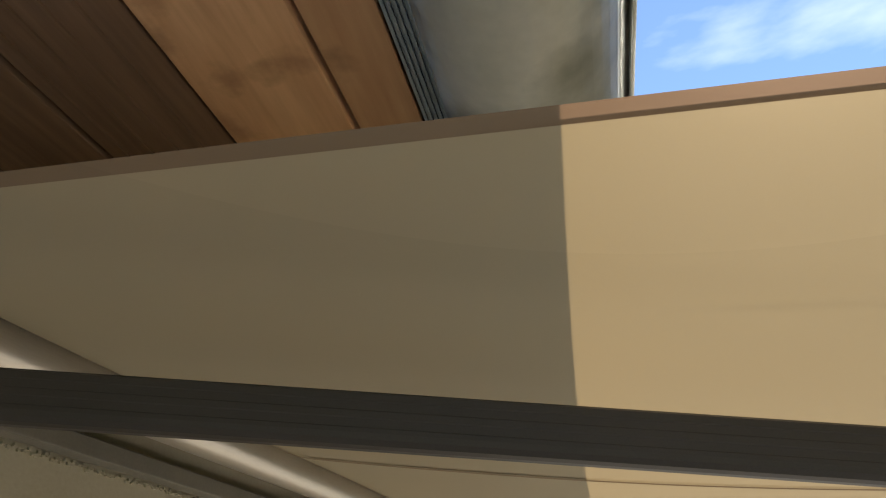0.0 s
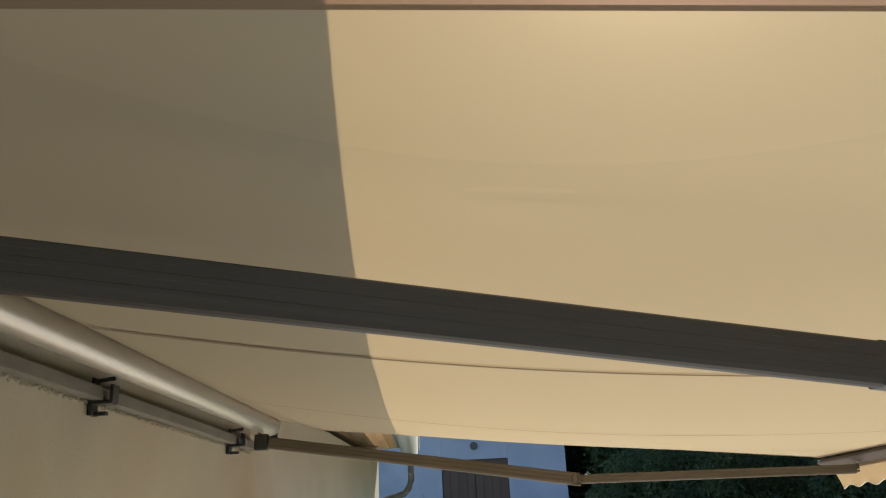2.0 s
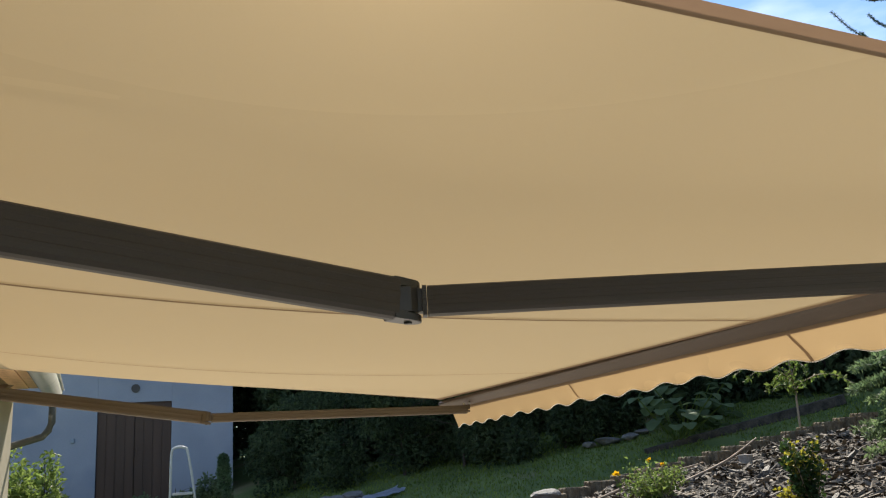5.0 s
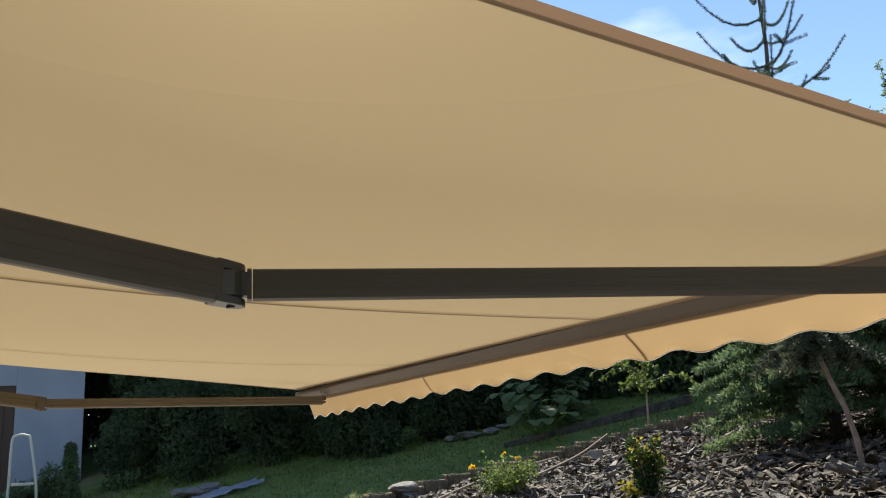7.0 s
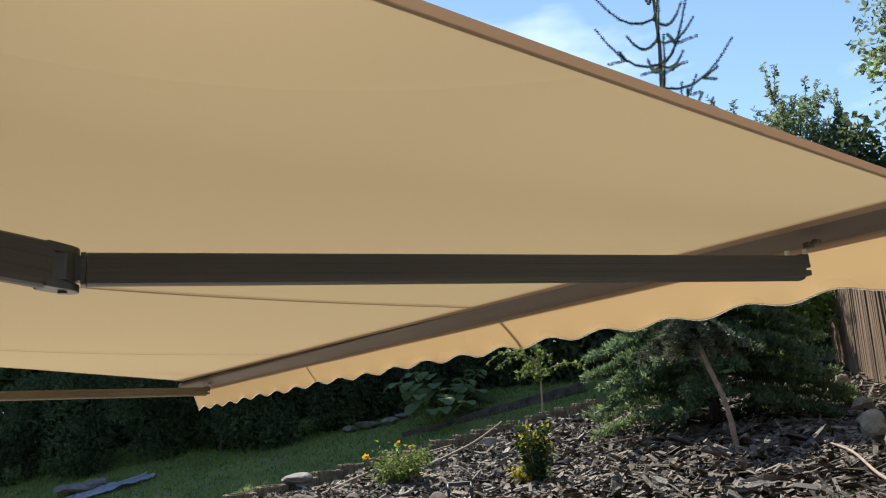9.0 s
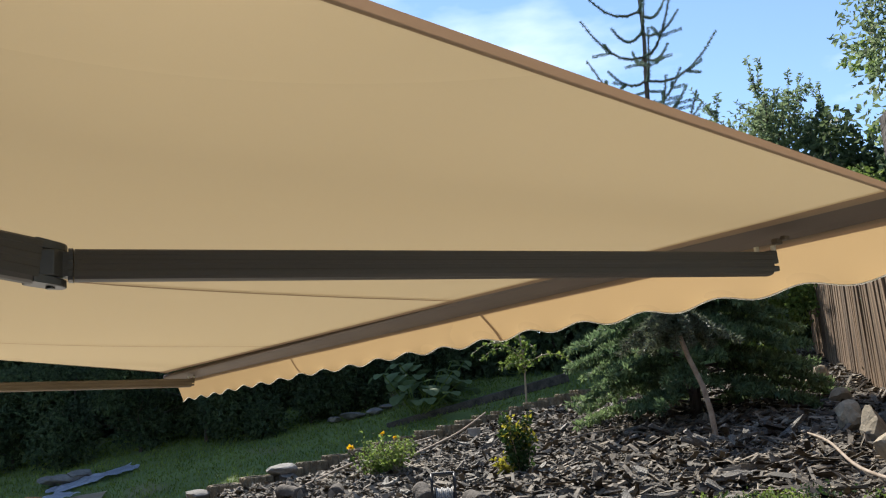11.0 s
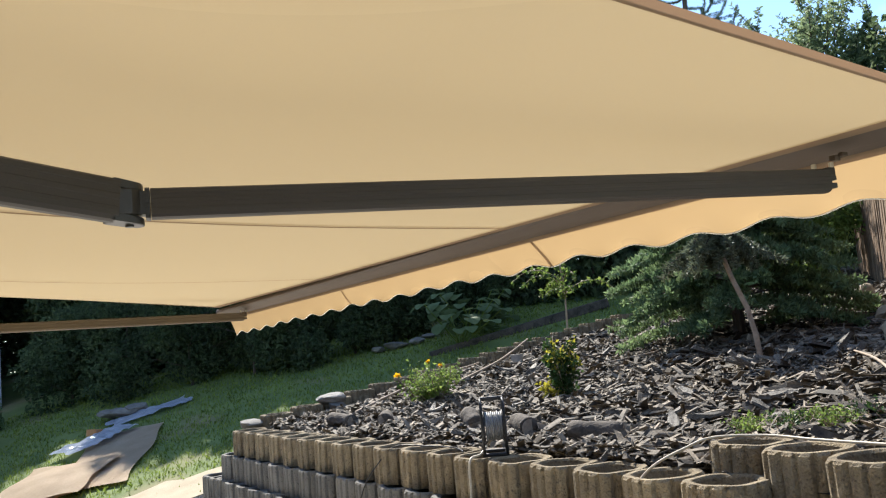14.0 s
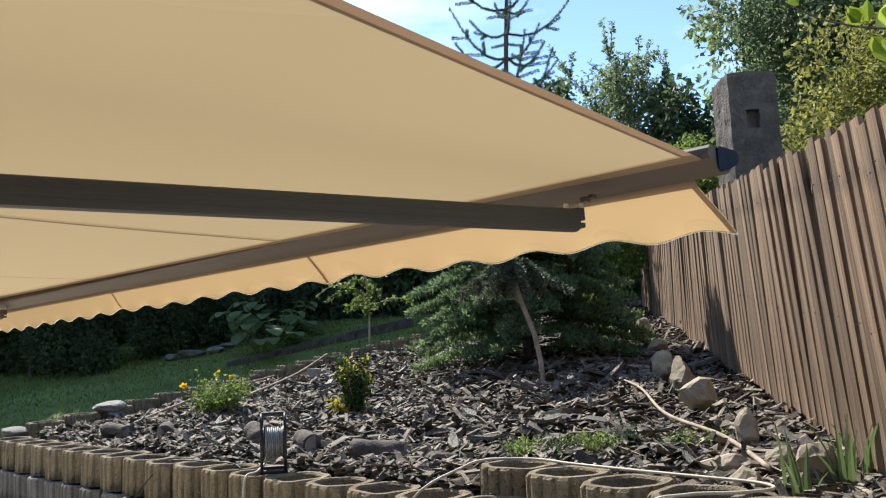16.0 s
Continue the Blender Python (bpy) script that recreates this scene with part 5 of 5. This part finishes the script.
def small_plant(name, base, height, spread, count, size, material, label, category, seed, stems=9, extra=None):
    rng = np.random.default_rng(seed)
    r = random.Random(seed)
    ob = empty(name, base)
    tagged(ob, label, category)
    bm = bmesh.new()
    tips = []
    for k in range(stems):
        a = r.uniform(0, math.tau)
        e = Vector((math.cos(a) * spread * r.uniform(0.2, 1), math.sin(a) * spread * r.uniform(0.2, 1), height * r.uniform(0.6, 1)))
        path = trunk_path((0, 0, -0.02), e, spread * 0.15, 5, seed + k)
        sweep(path, 0.005, 5, bm, 0.4)
        tips.append(path)
    part("stem_tuft", bm, M["stick"], ob)
    C, D = [], []
    for path in tips:
        c, d = needles_along(path[1:], count // stems, size, rng, 0.9)
        C.append(c)
        D.append(d)
    leaf_object("leaves", np.concatenate(C) + rng.normal(0, spread * 0.09, (sum(map(len, C)), 3)), np.concatenate(D) * 0.6, size, material, ob, wide=0.6, rng=rng)
    if extra:
        n, s2, m2 = extra
        top = np.concatenate(C)
        top = top[top[:, 2] > np.quantile(top[:, 2], 0.55)]
        pick = top[rng.integers(0, len(top), n)] + rng.normal(0, spread * 0.12, (n, 3))
        leaf_object("young_leaves", pick, np.tile([0, 0, 0.6], (n, 1)), s2, m2, ob, wide=0.6, rng=rng)
    return ob


small_plant("shrub", (5.60, 4.59, bed_z(5.60, 4.59)), 0.46, 0.16, 900, 0.045, M["box"], "small upright evergreen shrub with yellow-green tips", "shrub", 81, 14, (160, 0.042, M["yellow"]))
small_plant("shrub", (5.52, 4.66, bed_z(5.52, 4.66)), 0.17, 0.09, 150, 0.042, M["yellow"], "low yellow-green shrub in the bark mulch", "shrub", 82, 8)
fl = small_plant("flowering_plant", (5.42, 6.2, bed_z(5.42, 6.2)), 0.34, 0.36, 1500, 0.038, M["fresh"], "loose green plant with yellow blossoms by the edging", "flowering plant", 83, 26)
for k, (dx, dy, dz) in enumerate([(-0.24, 0.16, 0.27), (0.02, 0.05, 0.37), (0.09, -0.05, 0.33)]):
    rng = np.random.default_rng(90 + k)
    n = 16
    d = rng.normal(size=(n, 3))
    d[:, 2] = np.abs(d[:, 2]) * 0.6
    o = leaf_object("blossom", np.tile([dx, dy, dz], (n, 1)), d * 2, 0.04 if k == 0 else 0.026, M["petal"], fl, wide=0.8, rng=rng)
for k, (px_, py_) in enumerate([(5.0, 2.34), (5.08, 2.12), (4.96, 2.5), (5.2, 2.0), (5.12, 2.28), (5.2, 1.74)]):
    small_plant("creeping_plant", (px_, py_, bed_z(px_, py_)), 0.1, 0.17, 420, 0.022, M["fresh"] if k % 3 else M["box"], "low creeping green plant among the bark", "creeping plant", 100 + k, 16)


def sapling(base):
    r = random.Random(13)
    rng = np.random.default_rng(13)
    ob = empty("sapling", base)
    tagged(ob, "slender young tree with sparse light green leaves", "sapling")
    stem = [Vector((0, 0, -0.05)), Vector((0.03, 0, 0.6)), Vector((-0.02, 0.02, 1.2)), Vector((0, 0, 1.9))]
    bm = sweep(stem, 0.016, 7, taper=0.4)
    C, D = [], []
    for k in range(19):
        z = r.uniform(0.35, 1.7)
        a = r.uniform(0, math.tau)
        l = r.uniform(0.3, 0.8)
        p = [Vector((math.cos(a) * l * u, math.sin(a) * l * u, z + l * (1.0 * u - 0.95 * u * u))) for u in (0, 0.2, 0.4, 0.6, 0.8, 1)]
        sweep(p, 0.007, 4, bm, 0.4)
        c, d = needles_along(p, 46, 0.07, rng, 0.9)
        C.append(c)
        D.append(d)
    part("stem", bm, M["stick"], ob)
    leaf_object("leaves", np.concatenate(C), np.concatenate(D) * 0.5, 0.07, M["fresh"], ob, wide=0.6, rng=rng, droop=0.6)


sapling((9.2, 8.75, bed_z(9.2, 8.75)))
sapling((12.6, 8.6, 2.1))


def big_leaf_plant(base):
    ob = empty("broad_leaved_plant", base)
    tagged(ob, "broad-leaved vegetable plant in front of the hedge", "plant")
    r = random.Random(17)
    for k in range(26):
        a = r.uniform(0, math.tau)
        l = r.uniform(0.1, 0.85)
        h = r.uniform(0.25, 0.75)
        c = Vector((math.cos(a) * l, math.sin(a) * l, h))
        if k < 12:
            part("stalk", sweep([(0, 0, 0), tuple(c * 0.6), tuple(c)], 0.01, 5), M["fresh"], ob)
        L = r.uniform(0.14, 0.24)
        d = Vector((math.cos(a), math.sin(a), r.uniform(-0.9, -0.1))).normalized()
        s = Vector((-math.sin(a), math.cos(a), 0))
        n = d.cross(s)
        ring = [c + d * L * (0.3 + 0.75 * math.cos(t)) + s * L * 0.75 * math.sin(t) * (1 + 0.15 * math.cos(5 * t)) - n * 0.03 * math.cos(2 * t) for t in [math.tau * i / 14 for i in range(14)]]
        vs = [c + d * L * 0.3 + n * 0.02] + ring
        mesh_object("leaf", [tuple(v) for v in vs], [(0, 1 + i, 1 + (i + 1) % 14) for i in range(14)], M["bigleaf"], ob)


big_leaf_plant((9.25, 11.55, lawn_z(9.25, 11.55)))
big_leaf_plant((9.9, 12.1, lawn_z(9.9, 12.1)))
for i, (x, y, s) in enumerate([(8.75, 12.9, 0.3), (9.1, 12.75, 0.24), (8.5, 13.1, 0.24), (9.45, 12.9, 0.2)]):
    # darker slate colour stands in for the hedge's shade on these boulders
    rock("boulder", (x, y, lawn_z(x, y)), (s, s * 0.7, s * 0.3), M["slate"], "grey flat boulder at the back of the lawn, darkened for hedge shade", "boulder", "boulders at the back of the lawn", 120 + i, 33 * i)
# low edging of the back bed
bb = bm_box((3.4, 0.12, 0.16), (0, 0, 0), 0.015)
o = part("timber_edging", bb, M["log"])
o.matrix_world = pose(10.3, 11.2, lawn_z(10.3, 11.2) + 0.04, 0, -11, -14)
tagged(o, "dark timber edging along the back bed", "edging")


def iris(base, n, seed):
    r = random.Random(seed)
    ob = empty("iris_plant", base)
    tagged(ob, "clump of sword-shaped green leaves beside the wall", "plant")
    for k in range(n):
        a = r.uniform(0, math.tau)
        L = r.uniform(0.15, 0.30)
        o0 = Vector((math.cos(a), math.sin(a), 0)) * r.uniform(0.0, 0.07)
        d = Vector((math.cos(a), math.sin(a), 0))
        s = Vector((-math.sin(a), math.cos(a), 0)) * 0.014
        bend = r.uniform(0.05, 0.5)
        vs = []
        for i in range(6):
            u = i / 5
            p = o0 + d * L * bend * u * u + Vector((0, 0, L * (u - 0.35 * bend * u * u)))
            w = (1 - u ** 2) + 0.02
            vs += [tuple(p - s * w), tuple(p + Vector((d.x, d.y, 0)) * 0.004), tuple(p + s * w)]
        fs = [(3 * i + j, 3 * i + j + 1, 3 * i + j + 4, 3 * i + j + 3) for i in range(5) for j in (0, 1)]
        mesh_object("leaf", vs, fs, M["iris"], ob)


iris((4.72, 1.06, bed_z(4.72, 1.06) - 0.02), 9, 1)
iris((4.92, 0.98, bed_z(4.9, 0.98) - 0.02), 9, 2)
iris((5.08, 0.98, bed_z(5.08, 0.98) - 0.02), 5, 3)


# grass over the lawn
def build_grass():
    rng = np.random.default_rng(31)
    n = 60000
    x = rng.uniform(1.6, 12.5, n)
    y = rng.uniform(8.0, 17.5, n)
    keep = (y > 7.95 + 0.16 * (x - 4.25)) & ~((((x - 3.5) / 1.25) ** 2 + ((y - 9.45) / 0.7) ** 2 < 1) & (rng.uniform(0, 1, n) < 0.93))
    bare = np.sin(x * 1.7 + 1) * np.sin(y * 1.3) + 0.6 * np.sin(x * 4.1) * np.sin(y * 3.7 + 2)
    keep &= bare > -0.62 - 0.6 * (x > 4.4)
    x, y = x[keep], y[keep]
    z = 0.42 + 0.12 * (y - 8.5) + 0.2 * (x - 4.3) - 0.01
    P = np.stack([x, y, z], 1)
    v, f = leaves(P, np.tile([0, 0, 2.2], (len(x), 1)), 0.055, wide=0.26, fold=0.05, rng=rng)
    tagged(mesh_object("grass", v.tolist(), f.tolist(), M["blade"]), "short uneven lawn grass", "grass", kind="stuff")
    n = 2600
    a = rng.uniform(0, math.tau, n)
    q = np.sqrt(rng.uniform(0, 1, n))
    x, y = 3.95 + 0.55 * q * np.cos(a), 8.75 + 0.3 * q * np.sin(a)
    base = np.array([(1, 0, 0), (-0.6, 0.8, 0), (-0.5, -0.9, 0), (0.1, 0.1, 1.0)])
    s = rng.uniform(0.008, 0.022, n)
    v = base[None] * s[:, None, None] + np.stack([x, y, 0.42 + 0.12 * (y - 8.5) + 0.2 * (x - 4.3) + 0.01], 1)[:, None]
    f = (np.array([(0, 1, 3), (1, 2, 3), (2, 0, 3)])[None] + (np.arange(n) * 4)[:, None, None]).reshape(-1, 3)
    tagged(mesh_object("gravel", v.reshape(-1, 3).tolist(), f.tolist(), M["gravel"]), "loose grey gravel at the wall corner", "gravel", kind="stuff")


build_grass()


# ---- loose things ----
def build_reel():
    ob = empty("cable_reel", (4.26, 3.62, 1.2))
    tagged(ob, "black-framed cable reel wound with grey cable on the planter wall", "cable reel")
    ob.rotation_euler = (0, 0, radians(-34))
    def loop(x):
        return [(x, -0.085, 0.01), (x, -0.09, 0.15), (x, -0.08, 0.27), (x, -0.05, 0.295), (x, 0.05, 0.295), (x, 0.08, 0.27), (x, 0.09, 0.15), (x, 0.085, 0.01), (x, 0.03, 0.0), (x, -0.03, 0.0), (x, -0.085, 0.01)]
    for x in (-0.06, 0.06):
        part("frame_loop", sweep(loop(x), 0.008, 8), M["black"], ob, smooth=True)
    part("foot_bar", sweep([(-0.07, 0.08, 0.01), (0.07, 0.08, 0.01)], 0.01, 8), M["black"], ob)
    part("foot_bar", sweep([(-0.07, -0.08, 0.01), (0.07, -0.08, 0.01)], 0.01, 8), M["black"], ob)
    part("handle", sweep([(-0.06, 0, 0.298), (0.06, 0, 0.298)], 0.011, 8), M["black"], ob)
    for x in (-0.05, 0.05):
        part("flange", bm_cyl((x - 0.003, 0, 0.15), (x + 0.003, 0, 0.15), 0.085, 24), M["black"], ob)
    turns = [math.tau * i / 20 for i in range(20 * 9 + 1)]
    coil = sweep([(-0.042 + 0.0105 * a / math.tau, math.cos(a) * (0.072 + 0.004 * math.sin(a * 0.37)), 0.15 + math.sin(a) * (0.072 + 0.004 * math.sin(a * 0.37))) for a in turns], 0.0062, 6)
    part("cable", coil, M["reelcable"], ob, "grey wound cable", True)


build_reel()


def curve_points(pts, n=60):
    """A smooth line through the points."""
    pts = [Vector(p) for p in pts]
    out = []
    for i in range(len(pts) - 1):
        p0, p1, p2, p3 = pts[max(i - 1, 0)], pts[i], pts[i + 1], pts[min(i + 2, len(pts) - 1)]
        k = max(4, n // len(pts))
        for j in range(k):
            t = j / k
            out.append(0.5 * ((2 * p1) + (p2 - p0) * t + (2 * p0 - 5 * p1 + 4 * p2 - p3) * t * t + (3 * p1 - p0 - 3 * p2 + p3) * t ** 3))
    out.append(pts[-1])
    return out


hose = [(4.0, 2.75, 0.35), (4.02, 2.68, 0.7), (4.1, 2.58, 0.98), (4.2, 2.46, 1.2), (4.36, 2.36, 1.29), (4.46, 2.3, 1.318), (4.56, 2.12, 1.32), (4.55, 1.9, 1.315), (4.52, 1.6, 1.315), (4.5, 1.3, 1.315), (4.48, 1.1, 1.315), (4.4, 1.02, 1.315), (4.28, 1.08, 1.315), (4.18, 1.2, 1.313), (4.1, 1.3, 1.28), (4.02, 1.36, 1.1), (3.95, 1.36, 0.6), (3.8, 1.3, 0.03)]
tagged(part("garden_hose", sweep(curve_points(hose, 160), 0.0058, 8), M["hose"], smooth=True), "cream garden hose looped over the planters", "hose")
cable = [(4.27, 3.66, 1.28), (4.15, 3.6, 1.22), (4.05, 3.56, 1.2), (4.0, 3.5, 1.05), (3.93, 3.42, 0.8), (3.88, 3.35, 0.4), (3.85, 3.3, 0.05)]
tagged(part("extension_cable", sweep(curve_points(cable, 80), 0.006, 8), M["hose"], smooth=True), "pale cable hanging down the planter wall", "cable")
cable = [(4.2, 3.85, 1.21), (4.3, 4.1, 1.205), (4.28, 4.35, 1.205), (4.15, 4.55, 1.21), (4.06, 4.62, 1.12), (4.0, 4.75, 0.95), (3.93, 4.85, 0.6), (3.85, 4.9, 0.2)]
tagged(part("extension_cable", sweep(curve_points(cable, 80), 0.004, 6), M["black"], smooth=True), "thin black cable hanging over the planter wall", "cable")


def stick(pts, r, label, name="branch"):
    ob = part(name, sweep(curve_points(pts, 30), r, 7, taper=0.6), M["stick"], smooth=True)
    return tagged(ob, label, "branch", "loose branches on the bed")


def on_bed(x, y, h):
    return (x, y, bed_z(x, y) + h)


stick([on_bed(4.88, 1.24, 0.06), on_bed(5.21, 1.59, 0.09), on_bed(5.6, 2.09, 0.09), on_bed(6.2, 2.6, 0.10), on_bed(6.65, 3.05, 0.08)], 0.011, "long bare branch lying on the mulch")
stick([on_bed(4.75, 6.55, 0.05), on_bed(5.6, 6.9, 0.12), on_bed(6.7, 7.3, 0.12)], 0.014, "long stick laid along the edging")
stick([on_bed(5.0, 6.0, 0.05), on_bed(5.6, 6.5, 0.08)], 0.012, "long stick laid along the edging")
stick([on_bed(6.0, 6.7, 0.06), on_bed(6.9, 7.2, 0.1), on_bed(7.65, 7.65, 0.2)], 0.014, "long stick laid along the edging")
stick([on_bed(6.6, 5.4, 0.05), on_bed(7.1, 5.1, 0.06)], 0.012, "short pale stick on the mulch")
pt = bmesh.new()
bmesh.ops.create_cone(pt, cap_ends=True, segments=20, radius1=0.055, radius2=0.075, depth=0.10)
o = part("flower_pot", pt, M["pot"])
o.location = (7.1, 7.15, bed_z(7.1, 7.15) + 0.07)
tagged(o, "small grey clay pot beside the edging", "flower pot")


def crumpled(name, cx, cy, w, d, turn, h, material, label, category, seed, lift=0.03, amp=0.05, freq=3.0):
    n = 22
    verts, faces = [], []
    ca, sa = math.cos(radians(turn)), math.sin(radians(turn))
    for j in range(n + 1):
        for i in range(n + 1):
            u, v = (i / n - 0.5), (j / n - 0.5)
            lx, ly = u * w + 0.04 * math.sin(v * 9 + seed), v * d + 0.04 * math.sin(u * 8 + seed)
            x, y = cx + ca * lx - sa * ly, cy + sa * lx + ca * ly
            z = lawn_z(x, y) + lift + abs(amp * noise.noise(Vector((lx * freq, ly * freq, seed)))) + h * max(0, 1 - 4 * (u * u + v * v))
            verts.append((x, y, z))
    for j in range(n):
        for i in range(n):
            a = j * (n + 1) + i
            faces.append((a, a + 1, a + n + 2, a + n + 1))
    bm = bmesh.new()
    vs = [bm.verts.new(v) for v in verts]
    for f in faces:
        bm.faces.new([vs[i] for i in f])
    bmesh.ops.solidify(bm, geom=bm.faces[:], thickness=0.005)
    return tagged(part(name, bm, material), label, category)


crumpled("cardboard_sheet", 3.75, 11.9, 1.0, 2.6, -24, 0.0, M["card"], "flattened brown cardboard lying on the lawn", "cardboard", 1, 0.05, 0.03, 1.5)
crumpled("cardboard_sheet", 2.98, 11.4, 1.15, 1.35, -32, 0.05, M["card"], "folded brown cardboard lying on the lawn", "cardboard", 5, 0.10, 0.05, 1.5)
crumpled("plastic_film", 3.75, 12.9, 0.5, 1.1, -62, 0.04, M["plastic"], "crumpled clear plastic film on the cardboard", "plastic film", 2, 0.11, 0.07, 5)
crumpled("plastic_film", 4.75, 14.0, 1.3, 0.5, 6, 0.03, M["plastic"], "crumpled bluish plastic film on the lawn", "plastic film", 3, 0.04, 0.06, 5)
for i, (x, y) in enumerate([(4.35, 14.2), (4.6, 14.3), (4.2, 14.35)]):
    rock("flat_stone", (x, y, lawn_z(x, y) + 0.05), (0.32, 0.24, 0.1), M["slate"], "grey flat stone stacked on the lawn", "stone", "flat stones on the lawn", 140 + i, 40 * i)
o = part("wood_block", bm_box((0.3, 0.2, 0.1), (0, 0, 0), 0.01), M["orange"])
o.matrix_world = pose(3.85, 13.3, lawn_z(3.85, 13.3) + 0.1, 0, 8, 30)
tagged(o, "small brown wooden block on the lawn", "wood block")


def build_ladder():
    ob = empty("pool_ladder", (1.8, 14.0, 1.0))
    tagged(ob, "white bent-tube handrail standing on the lawn", "handrail")
    part("rail_tube", sweep(curve_points([(-0.15, 0, -0.1), (-0.14, 0, 0.6), (-0.13, 0, 1.12), (-0.08, 0, 1.22), (0.06, 0, 1.22), (0.12, 0, 1.12), (0.22, 0, 0.5), (0.25, 0, -0.1)], 50), 0.02, 10), M["white"], ob, smooth=True)
    part("step", bm_box((0.3, 0.12, 0.04), (0.04, 0, 0.52), 0.008), M["white"], ob)


build_ladder()
rng0 = np.random.default_rng(77)
for i, (x, y, h, s) in enumerate([(-0.05, 13.2, 2.4, 0.45), (-0.4, 12.6, 2.35, 0.4), (1.2, 15.2, 1.05, 0.5), (1.75, 15.4, 1.0, 0.4), (2.2, 15.3, 0.95, 0.35)]):
    z = max(0.0, lawn_z(x, y))
    broad_tree("bush", (x, y, z), h, (s, s, h * 0.42), 2600, 0.08, M["fresh"] if i < 2 else M["tree"], "light green leafy shrub near the house corner" if i < 2 else "low green shrub before the outbuilding", 150 + i, 0.02, 10, 0.12, 6)
conifer((2.62, 16.5, lawn_z(2.62, 16.5)), 1.15, 0.2, 9000, "small dark cone-shaped conifer before the outbuilding", 161)


def build_planks():
    """Timber pieces leaning on the house wall."""
    for i, (y, top, w) in enumerate([(6.6, 2.02, 0.36), (8.85, 2.11, 0.14), (4.2, 1.93, 0.2)]):
        ob = part("timber_board", bm_box((0.03, w, top - 0.35), (0, 0, 0), 0.006), M["orange"])
        ob.matrix_world = pose(0.075, y, 0.35 + (top - 0.35) / 2, 0, -1.5, 0)
        tagged(ob, "orange-brown timber board leaning on the house wall", "board", "boards leaning on the wall")


build_planks()
